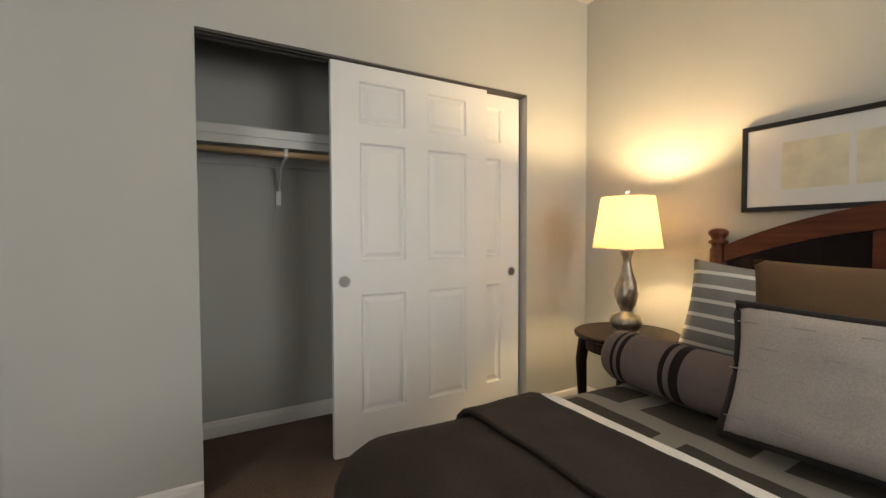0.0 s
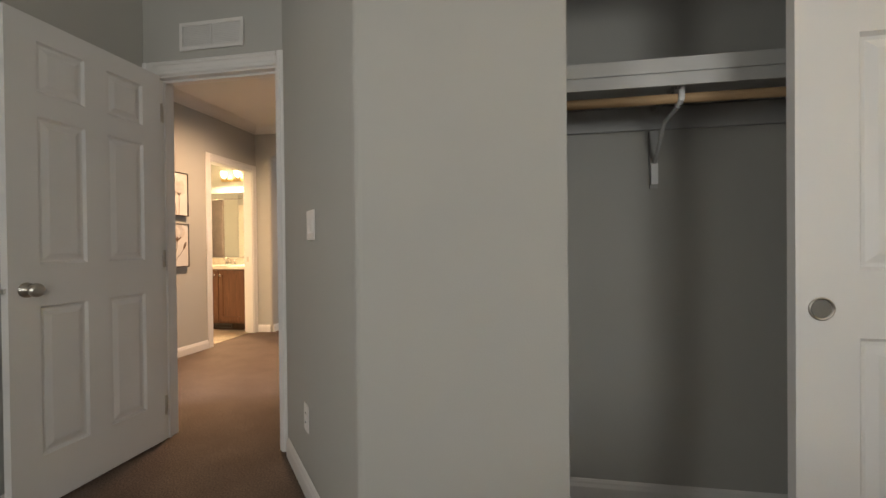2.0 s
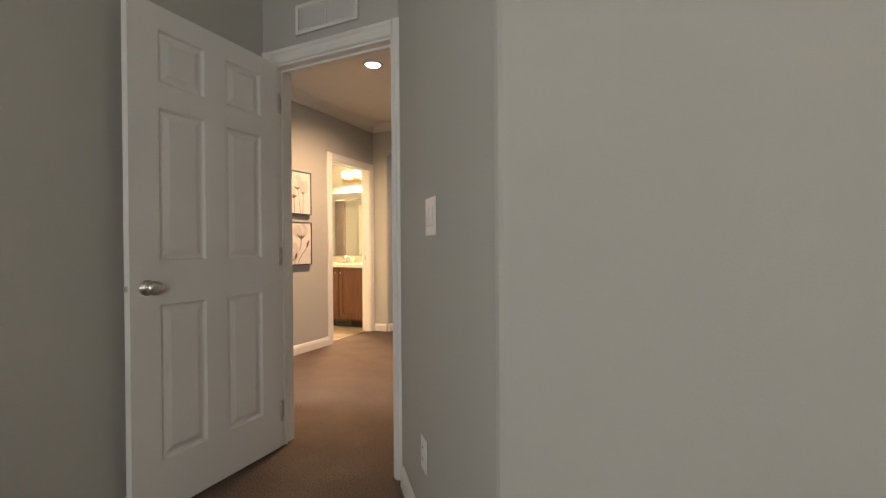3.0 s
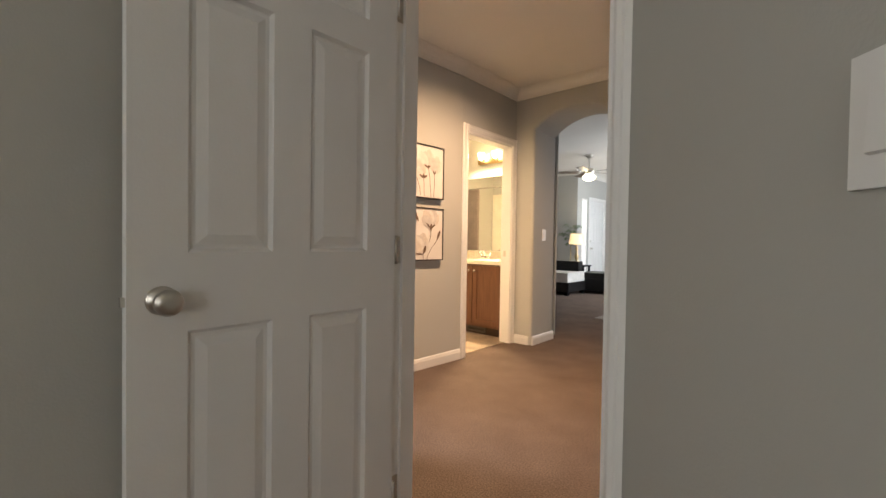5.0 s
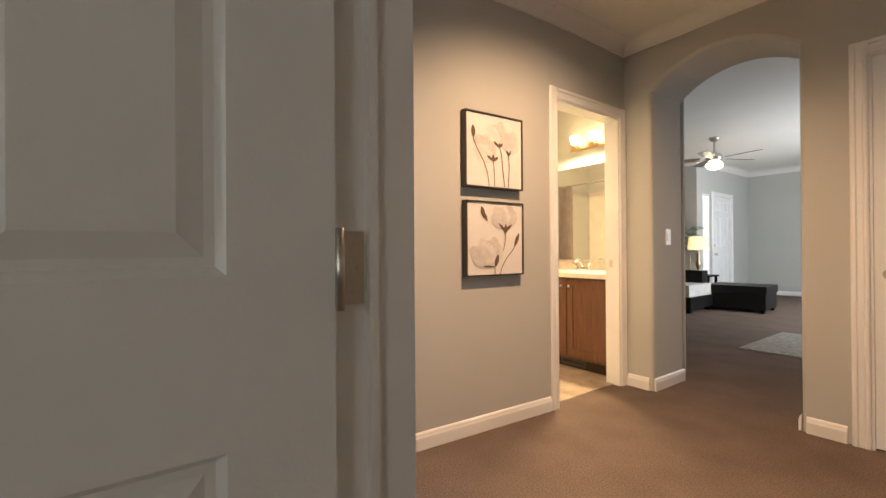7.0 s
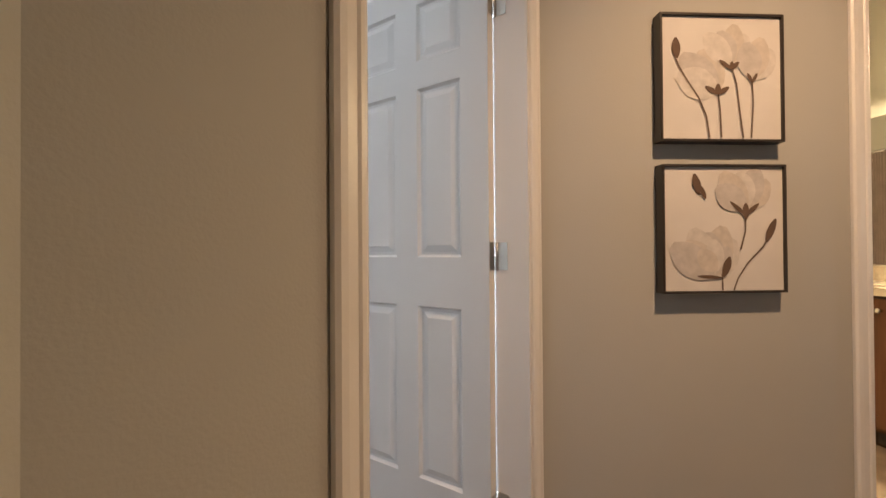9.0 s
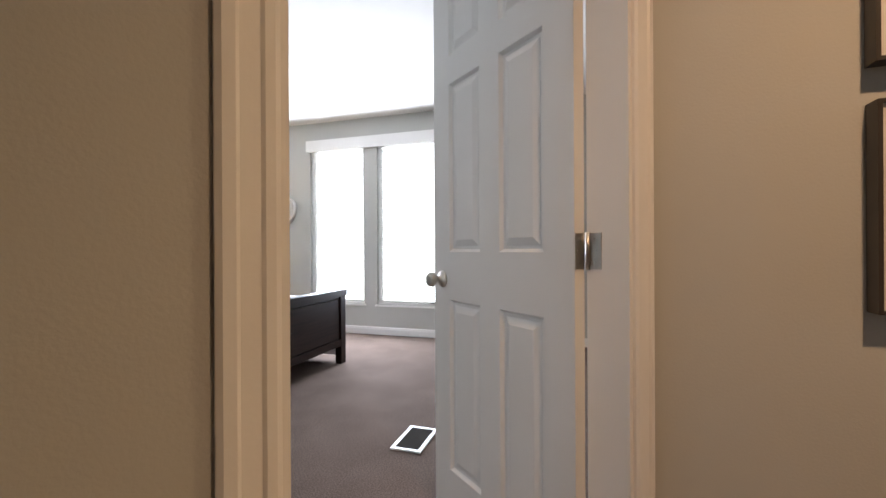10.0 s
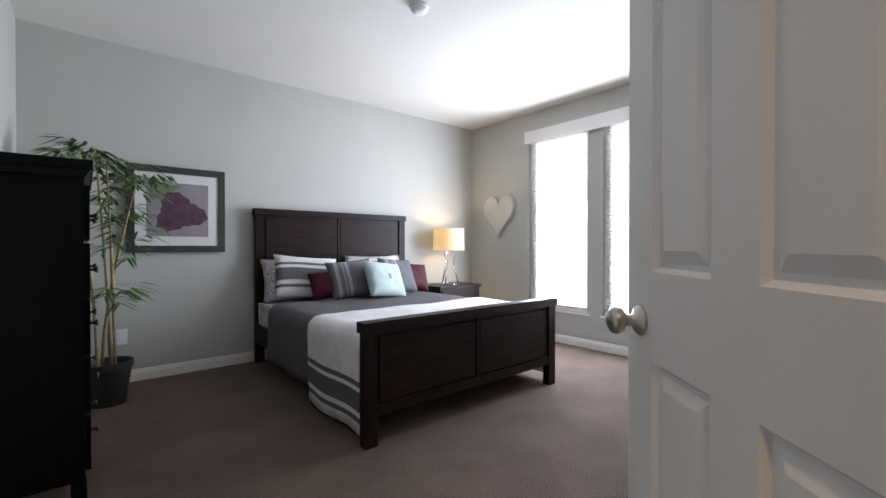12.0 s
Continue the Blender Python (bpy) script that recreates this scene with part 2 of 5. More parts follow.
# living room
wall("wall_living_south", (-1.20, 3.52), (-6.3, 3.52), 0.02, 2.9)
wall("wall_living_south_return", (1.0, 3.322), (-0.262, 3.322), 0.05, 2.9)
wall("wall_living_lamp", (-6.3, 8.7), (-3.3, 8.7), T, 2.9)
wall("wall_living_entry", (-3.3, 8.81), (-3.3, 11.3), T, 2.9, [(0.14, 0.46, 0.08, 2.14), (0.62, 1.54, 0, 2.14)])
wall("wall_living_far", (-3.4, 11.3), (1.0, 11.3), T, 2.9)
wall("wall_living_east", (1.0, 11.3), (1.0, 3.32), T, 2.9, [(2.3, 4.3, 0.7, 2.3)])
wall("wall_living_west", (-6.3, 3.52), (-6.3, 8.7), T, 2.9)


def slab(name, poly, z0, z1, material, label, cat):
    bm = prism(poly, z0, z1)
    return tagged(part(name, bm, material), label, cat, kind="structure")


slab("floor", [(-6.6, -5.0), (4.9, -5.0), (4.9, 11.7), (-6.6, 11.7)], -0.12, 0.0, CARPET, "brown cut pile carpet with footprints and wear", "floor")
slab("floor_bath", [(-3.7, 1.0), (-1.40, 1.0), (-1.40, 3.39), (-3.7, 3.39)], 0.0, 0.006, VINYL, "beige mottled vinyl bathroom floor", "floor")
slab("ceiling_bedroom_one", [(-0.2, -4.8), (4.55, -4.8), (4.55, -0.1), (0.9, 0.09), (-0.2, 0.09)], H1, H1 + 0.1, CEIL, "off-white painted bedroom ceiling", "ceiling")
slab("ceiling_hall", [(-0.30, 0.112), (1.6, 0.112), (1.6, 2.86), (-1.36, 2.86), (-1.36, 1.975), (-1.43, 0.88), (-0.41, 0.112)], HH, HH + 0.1, CEIL, "off-white painted hall ceiling", "ceiling")
slab("ceiling_bedroom_two", [(-5.0, -3.6), (-0.5, -3.6), (-0.5, 0.2), (-0.70, 0.25), (-1.47, 0.84), (-1.47, 0.95), (-5.0, 0.95)], H2, H2 + 0.1, CEIL, "white painted bedroom ceiling", "ceiling")
slab("ceiling_bath", [(-3.8, 0.97), (-1.36, 0.97), (-1.36, 3.5), (-3.8, 3.5)], HH + 0.003, HH + 0.1, CEIL, "white painted bathroom ceiling", "ceiling")
slab("ceiling_living", [(-6.4, 3.3), (1.1, 3.3), (1.1, 11.4), (-6.4, 11.4)], HL, HL + 0.1, CEIL, "white painted living room ceiling", "ceiling")
slab("ground", [(-400, -400), (400, -400), (400, 400), (-400, 400)], -0.4, -0.15, mat("pale_gravel", (0.4, 0.36, 0.3), 0.9, var=0.2, scale=2), "pale gravel ground outside the house", "ground")


def baseboard(p, q, room=2.75):
    L = math.hypot(q[0] - p[0], q[1] - p[1])
    bm = prism([(-0.0025, 0.0), (-0.016, 0.0), (-0.016, 0.062), (-0.012, 0.074), (-0.011, 0.082), (-0.006, 0.090), (-0.0025, 0.092)], 0, L, axis="x")
    ob = part("baseboard", bm, WHITE)
    ob.matrix_world = along(p, q)
    tagged(ob, "white moulded wooden baseboard along the wall", "baseboard", kind="structure")


for p, q in (((0.775, -0.046), (1.46, -0.838)), ((1.47, -0.84), (2.08, -0.84)), ((1.66, -0.2), (4.37, -0.2)), ((3.855, -0.84), (4.37, -0.84)), ((4.385, -0.86), (4.385, -4.68)),
             ((-0.11, -4.68), (-0.11, -0.02)), (ER, (-1.345, 1.975)), ((-0.26, 2.86), (-0.09, 2.86)), ((0.82, 2.86), (1.48, 2.86)), ((-0.12, 0.11), (-0.40, 0.11)), ((-0.415, 0.117), (-0.66, 0.304)),
             ((-1.325, 2.86), (-1.16, 2.86)), ((-0.58, -3.49), (-4.90, -3.49)), ((-4.92, -3.47), (-4.92, 0.83)), ((-0.56, 0.1), (-0.56, -3.47)), ((-6.2, 8.7), (-3.32, 8.7)), ((-3.3, 10.42), (-3.3, 11.28)), ((-3.28, 11.3), (0.98, 11.3)),
             ((-1.13, 2.865), (-1.13, 3.315)), ((-0.283, 3.315), (-0.283, 2.865))):
    baseboard(p, q)


def crown(p, q, h, size=0.09):
    L = math.hypot(q[0] - p[0], q[1] - p[1])
    prof = [(-0.002, h - size), (-0.012, h - size)] + [(-size * (1 - math.cos(a * math.pi / 12)) - 0.012, h - size + size * math.sin(a * math.pi / 12) - 0.004) for a in range(1, 7)] + [(-size - 0.012, h - 0.002), (-0.002, h - 0.002)]
    ob = part("trim", prism(prof, 0, L, axis="x"), CEIL)
    ob.matrix_world = along(p, q)
    tagged(ob, "off-white cove moulding between wall and ceiling", "moulding", kind="structure")


for p, q in (((-1.345, 1.975), (-1.345, 2.86)), (ER, (-1.345, 1.975)), ((-1.34, 2.86), (1.5, 2.86)), (C0, ER)):
    crown(p, q, HH)
for p, q in (((-6.2, 8.7), (-3.3, 8.7)), ((-3.3, 8.7), (-3.3, 11.3)), ((-3.3, 11.3), (1.0, 11.3))):
    crown(p, q, HL, 0.12)


CASING = [(x * 1.18, y) for x, y in [(0, 0), (0.062, 0), (0.062, -0.010), (0.056, -0.016), (0.044, -0.017), (0.040, -0.012), (0.020, -0.010), (0.016, -0.014), (0.006, -0.013), (0, -0.008)]]


def doorway(name, m, w, h, depth, label, front=True, back=True):
    """Jamb and casings of an opening; local x across from 0 to w, y through the wall from 0 to depth."""
    d = thing(name, m, label, "door frame", kind="structure")
    j = 0.018
    part("jamb", box(0, j, -0.002, depth + 0.002, 0, h), WHITE, d)
    part("jamb", box(w - j, w, -0.002, depth + 0.002, 0, h), WHITE, d)
    part("head_jamb", box(j, w - j, -0.002, depth + 0.002, h - j, h), WHITE, d)
    def cas(y, s):
        k = [(x, y + s * v) for x, v in CASING]
        part("casing", prism([(0.006 - x, v) for x, v in k], 0, h + 0.067, axis="z"), WHITE, d)
        part("casing", prism([(w - 0.006 + x, v) for x, v in k], 0, h + 0.067, axis="z"), WHITE, d)
        part("head_casing", prism([(v, h - 0.006 + x) for x, v in k], 0.006, w - 0.006, axis="x"), WHITE, d)
    if front:
        cas(-0.002, 1)
    if back:
        cas(depth + 0.002, -1)
    return d


def stop(d, w, h, y0, y1):
    part("door_stop", box(0.018, 0.030, y0, y1, 0, h - 0.018), WHITE, d)
    part("door_stop", box(w - 0.030, w - 0.018, y0, y1, 0, h - 0.018), WHITE, d)
    part("door_stop", box(0.030, w - 0.030, y0, y1, h - 0.030, h - 0.018), WHITE, d)


DOORS = {}


def six_panel(d, w, h, t=0.035, z0=0.012):
    """Slab with six sunk fields on both faces, each holding a raised panel; local x from 0 to w, y from 0 to t."""
    st, mu = 0.112 * w / 0.72, 0.105 * w / 0.72
    pw = (w - 2 * st - mu) / 2
    xs = [0, st, st + pw, st + pw + mu, w - st, w]
    zs = [z0, z0 + 0.21 * h / 2.03, z0 + 0.83 * h / 2.03, z0 + 1.005 * h / 2.03, z0 + 1.615 * h / 2.03, z0 + 1.715 * h / 2.03, z0 + 1.925 * h / 2.03, h]
    dep, edge = 0.011, 0.009
    bm = bmesh.new()
    for y, s in ((0, 1), (t, -1)):
        for i in range(5):
            for k in range(7):
                q = [(xs[i], zs[k]), (xs[i + 1], zs[k]), (xs[i + 1], zs[k + 1]), (xs[i], zs[k + 1])]
                if i in (1, 3) and k in (1, 3, 5):
                    n = [(xs[i] + edge, zs[k] + edge), (xs[i + 1] - edge, zs[k] + edge), (xs[i + 1] - edge, zs[k + 1] - edge), (xs[i] + edge, zs[k + 1] - edge)]
                    o = [bm.verts.new((a, y, b)) for a, b in q]
                    r = [bm.verts.new((a, y + s * dep, b)) for a, b in n]
                    for e in range(4):
                        bm.faces.new((o[e], o[(e + 1) % 4], r[(e + 1) % 4], r[e]))
                    bm.faces.new(r)
                else:
                    bm.faces.new([bm.verts.new((a, y, b)) for a, b in q])
    for a, b in (((0, 0), (w, 0)), ((w, 0), (w, 1)), ((w, 1), (0, 1)), ((0, 1), (0, 0))):
        x0, x1 = a[0], b[0]
        k0, k1 = (z0 if a[1] == 0 else h), (z0 if b[1] == 0 else h)
        bm.faces.new([bm.verts.new(c) for c in ((x0, 0, k0), (x1, 0, k1), (x1, t, k1), (x0, t, k0))])
    bmesh.ops.remove_doubles(bm, verts=bm.verts, dist=1e-5)
    part("slab", bm, DOORW, d)
    for y, s in ((0, 1), (t, -1)):
        for i in (1, 3):
            for k in (1, 3, 5):
                key = (round(xs[i + 1] - xs[i], 4), round(zs[k + 1] - zs[k], 4), s)
                if key not in DOORS:
                    a, b = key[0] / 2 - 0.016, key[1] / 2 - 0.016
                    pm = bmesh.new()
                    lo = [pm.verts.new(c) for c in ((-a, s * (dep + 0.001), -b), (a, s * (dep + 0.001), -b), (a, s * (dep + 0.001), b), (-a, s * (dep + 0.001), b))]
                    g = 0.026
                    hi = [pm.verts.new(c) for c in ((-a + g, s * 0.002, -b + g), (a - g, s * 0.002, -b + g), (a - g, s * 0.002, b - g), (-a + g, s * 0.002, b - g))]
                    for e in range(4):
                        pm.faces.new((lo[e], lo[(e + 1) % 4], hi[(e + 1) % 4], hi[e]))
                    pm.faces.new(hi)
                    pm.faces.new(lo[::-1])
                    ob = part("panel", pm, DOORW, d)
                    DOORS[key] = ob.data
                else:
                    ob = new("panel", DOORS[key])
                    ob.parent = d
                ob.location = ((xs[i] + xs[i + 1]) / 2, y, (zs[k] + zs[k + 1]) / 2)
    return d


KNOB = [(0.031, 0), (0.031, 0.004), (0.026, 0.009), (0.013, 0.013), (0.011, 0.028), (0.016, 0.034), (0.025, 0.040), (0.0285, 0.049), (0.027, 0.058), (0.020, 0.064), (0.008, 0.066)]


def knob(d, x, y, z, s):
    part("door_knob", lathe(KNOB, 28, None, pose(x, y, z, 90 * s)), NICKEL, d, "brushed nickel round door knob", smooth=True)


def hinges(d, x, y, zs=(0.2, 1.02, 1.83), side=1):
    for z in zs:
        h = part("hinge", box(x - 0.0015, x + 0.0015, y, y + side * 0.034, z - 0.045, z + 0.045), NICKEL, d, "satin steel butt hinge")
        part("hinge_pin", lathe([(0.0055, -0.047), (0.0055, 0.047)], 10, None, pose(x, y - side * 0.004, z)), NICKEL, h, smooth=True)

# ---- doors ----
d1 = doorway("door_1", pose(-0.04, 0, 0), 0.753, 2.04, T, "white painted door frame with moulded casing", back=False)
stop(d1, 0.753, 2.04, 0.04, 0.052)
part("strike_plate", box(0.7335, 0.7355, 0.008, 0.034, 0.90, 0.96), NICKEL, d1, "satin steel strike plate")
for z in (0.2, 1.02, 1.83):
    hj = part("hinge_plate", box(0.0178, 0.0205, 0.002, 0.036, z - 0.045, z + 0.045), NICKEL, d1, "satin steel hinge plate on the jamb")
    for k in (-0.03, 0.0, 0.03):
        part("screw", lathe([(0.0035, 0), (0.003, 0.001)], 8, None, pose(0.0205, 0.022 + 0.006 * (k == 0), z + k, 0, 90)), NICKEL, hj)
leaf1 = thing("bedroom_door", pose(-0.031, -0.010, 0, 0, 0, -90.3), "white six-panel door standing wide open against the wall", "door")
six_panel(leaf1, 0.722, 2.03)
knob(leaf1, 0.660, 0.035, 0.915, -1)
knob(leaf1, 0.660, 0.0, 0.915, 1)
hinges(leaf1, -0.003, 0.036, side=-1)
part("latch", box(0.722, 0.730, 0.011, 0.024, 0.905, 0.925), NICKEL, leaf1)

W2 = LA - 0.067 - 0.395
M2 = along(C0, ER) @ pose(0.395, 0, 0)
d2 = doorway("door_2", M2, W2, 2.04, T, "white painted door frame with moulded casing, warm hall side")
part("door_stop", box(0.030, W2 - 0.030, 0.06, 0.072, 2.010, 2.022), WHITE, d2)
part("strike_plate", box(0.018, 0.0195, 0.045, 0.075, 0.93, 0.99), NICKEL, d2, "satin steel strike plate")
a2 = 228.6
leaf2 = thing("bedroom_door", pose(-1.402, 0.727, 0, 0, 0, a2), "white six-panel door standing ajar into the bedroom", "door")
six_panel(leaf2, 0.69, 2.03)
knob(leaf2, 0.630, 0.035, 0.915, -1)
knob(leaf2, 0.630, 0.0, 0.915, 1)
for z in (0.2, 1.02, 1.86):
    hg = part("hinge", box(-0.0022, -0.0008, 0.002, 0.034, z - 0.045, z + 0.045), NICKEL, leaf2, "satin steel butt hinge")
    part("hinge_pin", lathe([(0.0055, -0.047), (0.0055, 0.047)], 10, None, pose(-0.006, -0.005, z)), NICKEL, hg, smooth=True)
    for k in (-0.03, 0.0, 0.03):
        part("screw", lathe([(0.0035, 0), (0.003, 0.001)], 8, None, pose(-0.0024, 0.018 + 0.006 * (k == 0), z + k, 0, -90)), NICKEL, hg)
    hj = part("hinge_plate", box(W2 - 0.0205, W2 - 0.0175, 0.070, 0.108, z - 0.045, z + 0.045), NICKEL, d2, "satin steel hinge plate on the jamb")
    for k in (-0.03, 0.0, 0.03):
        part("screw", lathe([(0.0035, 0), (0.003, 0.001)], 8, None, pose(W2 - 0.0205, 0.090 - 0.006 * (k == 0), z + k, 0, -90)), NICKEL, hj)

d3 = doorway("door_3", pose(-0.005, 2.86, 0), 0.745, 2.04, T, "white painted door frame with moulded casing", back=False)
leaf3 = thing("hall_door", pose(0.014, 2.865, 0), "white six-panel door, closed", "door")
six_panel(leaf3, 0.705, 2.02)
knob(leaf3, 0.065, 0.0, 0.905, 1)
part("latch", box(-0.006, 0.0, 0.004, 0.022, 0.88, 0.94), NICKEL, leaf3)
part("door_bumper", lathe([(0.009, 0), (0.007, 0.05), (0.011, 0.052), (0.010, 0.065)], 10, None, pose(0.62, 0.0, 0.06, 90)), NICKEL, leaf3)
d4 = doorway("door_4", along((-1.345, 2.045), (-1.345, 2.79)), 0.745, 2.04, T, "white painted bathroom door frame with moulded casing")
part("strike_plate", box(0.7255, 0.727, 0.05, 0.078, 0.90, 0.96), NICKEL, d4, "satin steel strike plate")

# ---- closet ----
def sliding_door(m, w, label):
    d = thing("closet_door", m, label, "closet door", "sliding closet doors")
    six_panel(d, w, 1.985, 0.035, 0.02)
    return d


cd1 = sliding_door(pose(2.645, -0.825, 0), 0.92, "white six-panel sliding closet door, half open")
cd2 = sliding_door(pose(2.925, -0.78, 0), 0.92, "white six-panel sliding closet door, behind the other")
for d, x in ((cd1, 0.058), (cd2, 0.862)):
    p = part("finger_pull", lathe([(0.030, 0), (0.030, 0.003), (0.026, 0.004), (0.024, -0.001)], 24, None, pose(x, 0.0, 0.905, 90)), NICKEL, d, "round nickel finger pull", smooth=True)
    # shade inside the pull's recess put into a darker metal disc
    part("cup", lathe([(0.0238, 0.0), (0.0232, 0.0012)], 24, None, pose(x, 0.0, 0.905, 90)), mat("pull_shadow_metal", (0.2, 0.19, 0.17), 0.45, 1.0), p)
tr = thing("closet_track", pose(0, 0, 0), "dark metal sliding door track, widened as shade under the closet head", "door track")
# dark track plate spans the head's underside and carries its shade as colour
part("track", box(2.082, 3.853, -0.836, -0.735, 1.990, 1.998), BRONZE, tr)
for y in (-0.8075, -0.7625):
    part("rail", box(2.085, 3.85, y - 0.004, y + 0.004, 1.9862, 1.9898), BRONZE, tr)
sh = thing("closet_shelf", pose(0, 0, 0), "white closet shelf with cleat against the wall", "shelf")
SHELFW = mat("shelf_white", (0.5, 0.5, 0.485), 0.5, var=0.06)
part("board", box(1.605, 4.38, -0.5605, -0.206, 1.6265, 1.652), SHELFW, sh, bevel=0.003)
part("front_edge", box(1.605, 4.38, -0.582, -0.561, 1.626, 1.672), SHELFW, sh, bevel=0.004)
part("front_rail", box(1.605, 4.38, -0.576, -0.561, 1.585, 1.6255), SHELFW, sh, bevel=0.003)
part("cleat", box(1.605, 4.38, -0.222, -0.2025, 1.535, 1.6245), SHELFW, sh)
rod = tagged(part("closet_rod", lathe([(0.0165, 0), (0.0165, 2.775)], 16, None, pose(1.605, -0.49, 1.568, 0, 90)), OAK, smooth=True), "pale wooden hanging rod in the closet", "closet rod")
br = thing("shelf_bracket", pose(2.49, -0.2025, 0), "white steel shelf and rod bracket on the closet wall", "bracket")
part("wall_plate", box(-0.016, 0.016, -0.008, -0.002, 1.30, 1.533), SHELFW, br, bevel=0.002)
part("wall_block", box(-0.013, 0.013, -0.02, -0.0085, 1.315, 1.40), PLATE, br, bevel=0.003)
part("arm", box(-0.008, 0.008, -0.33, -0.022, 1.605, 1.622), SHELFW, br)
part("brace", tube([(0, -0.02, 1.40), (0, -0.14, 1.53), (0, -0.275, 1.545)], 0.007, 8), SHELFW, br)
part("rod_hook", tube([(0, -0.265, 1.62), (0, -0.268, 1.575), (0, -0.272, 1.556), (0, -0.288, 1.553), (0, -0.305, 1.558), (0, -0.31, 1.60)], 0.010, 8), PLATE, br, "white rod hook")

# ---- plates, vents ----
def wall_plate(name, m, w, h, label, kind):
    d = thing(name, m, label, "switch" if kind == "switch" else "outlet")
    part("plate", box(-w / 2, w / 2, -0.007, -0.0025, -h / 2, h / 2), PLATE, d, bevel=0.003)
    if kind == "switch":
        n = max(1, round(w / 0.055))
        for i in range(n):
            x = (i - (n - 1) / 2) * 0.046
            part("rocker", prism([(-0.0075, -0.032), (-0.0125, -0.030), (-0.0085, 0.032), (-0.0075, 0.032)], x - 0.016, x + 0.016, axis="x"), PLATE, d)
    else:
        for z in (-0.02, 0.02):
            s = part("socket", lathe([(0.017, 0.0075), (0.0165, 0.0095)], 20, None, pose(0, 0, z, 90)), PLATE, d)
            for x in (-0.006, 0.006):
                part("slot", box(x - 0.0012, x + 0.0012, -0.0103, -0.0097, z - 0.001, z + 0.008), BLACK, s)
    return d


AD = along((0.735, 0), (1.445, -0.817))
wall_plate("light_switch", AD @ pose(0.578, 0, 1.165), 0.118, 0.122, "white double rocker light switch plate on greige wall", "switch")
wall_plate("power_outlet", AD @ pose(0.462, 0, 0.335), 0.072, 0.115, "white duplex outlet plate on greige wall", "outlet")
wall_plate("power_outlet", pose(-0.11, -1.12, 0.33, 0, 0, 90), 0.072, 0.115, "white duplex outlet plate behind the open door", "outlet")
wall_plate("light_switch", pose(-1.13, 3.08, 1.13, 0, 0, 90), 0.072, 0.118, "white single light switch plate in the arch", "switch")
wall_plate("power_outlet", pose(-1.11, -3.49, 0.36, 0, 0, 180), 0.118, 0.118, "white double outlet plate low on the wall", "outlet")


def grille(name, m, w, h, n, label, frame_mat, slat_mat, lie=False):
    d = thing(name, m, label, "vent")
    # with lie, a near-black sheet stands for the unlit duct behind the louvres
    part("backing", box(-w / 2 + 0.01, w / 2 - 0.01, -0.0045, -0.003, -h / 2 + 0.01, h / 2 - 0.01), DARKGAP if lie else PLATE, d)
    b = 0.018
    for q in ((-w / 2, w / 2, h / 2 - b, h / 2), (-w / 2, w / 2, -h / 2, -h / 2 + b), (-w / 2, -w / 2 + b, -h / 2 + b, h / 2 - b), (w / 2 - b, w / 2, -h / 2 + b, h / 2 - b)):
        part("frame", box(q[0], q[1], -0.012, -0.003, q[2], q[3]), frame_mat, d)
    for i in range(n):
        z = -h / 2 + b + (h - 2 * b) * (i + 0.5) / n
        part("slat", prism([(-0.0105, z - 0.003), (-0.0055, z + 0.003), (-0.0048, z + 0.003), (-0.0098, z - 0.003)], -w / 2 + b, w / 2 - b, axis="x"), slat_mat, d)
    if not lie:
        part("bar", box(-0.004, 0.004, -0.0115, -0.006, -h / 2 + b, h / 2 - b), frame_mat, d)
    return d


grille("wall_vent", pose(0.325, 0, 2.23), 0.385, 0.15, 12, "white louvred air vent above the bedroom door", WHITE, WHITE)
grille("floor_register", pose(-2.41, -0.125, -0.002, -90, 0, 0), 0.285, 0.165, 14, "white metal floor register with dark louvres in the carpet", PLATE, BRONZE, True)

# ---- soft goods ----
def fabric(name, color, var=0.1, weave=420.0, rough=0.92, bump=0.25):
    return mat(name, color, rough, var=var, scale=9, bump=bump, bscale=weave, fine=0.12, spec=0.2)


def striped(name, c1, c2, axis, bands, rough=0.9):
    """Woven stripes: bands are (from, to) along the axis of the cushion."""
    m = fabric(name, c1)
    n, l = m.node_tree.nodes, m.node_tree.links
    co, sep = n.new("ShaderNodeTexCoord"), n.new("ShaderNodeSeparateXYZ")
    l.new(co.outputs["Object"], sep.inputs[0])
    total = None
    for a, b in bands:
        g, s, k = n.new("ShaderNodeMath"), n.new("ShaderNodeMath"), n.new("ShaderNodeMath")
        g.operation, s.operation, k.operation = "GREATER_THAN", "LESS_THAN", "MULTIPLY"
        l.new(sep.outputs[axis], g.inputs[0])
        l.new(sep.outputs[axis], s.inputs[0])
        g.inputs[1].default_value, s.inputs[1].default_value = a, b
        l.new(g.outputs[0], k.inputs[0])
        l.new(s.outputs[0], k.inputs[1])
        if total is None:
            total = k.outputs[0]
        else:
            ad = n.new("ShaderNodeMath")
            ad.operation = "MAXIMUM"
            l.new(total, ad.inputs[0])
            l.new(k.outputs[0], ad.inputs[1])
            total = ad.outputs[0]
    mix = n.new("ShaderNodeMix")
    mix.data_type = "RGBA"
    l.new(total, mix.inputs[0])
    b = n["Principled BSDF"]
    l.new(b.inputs["Base Color"].links[0].from_socket, mix.inputs[6])
    mix.inputs[7].default_value = (*c2, 1)
    l.new(mix.outputs[2], b.inputs["Base Color"])
    return m


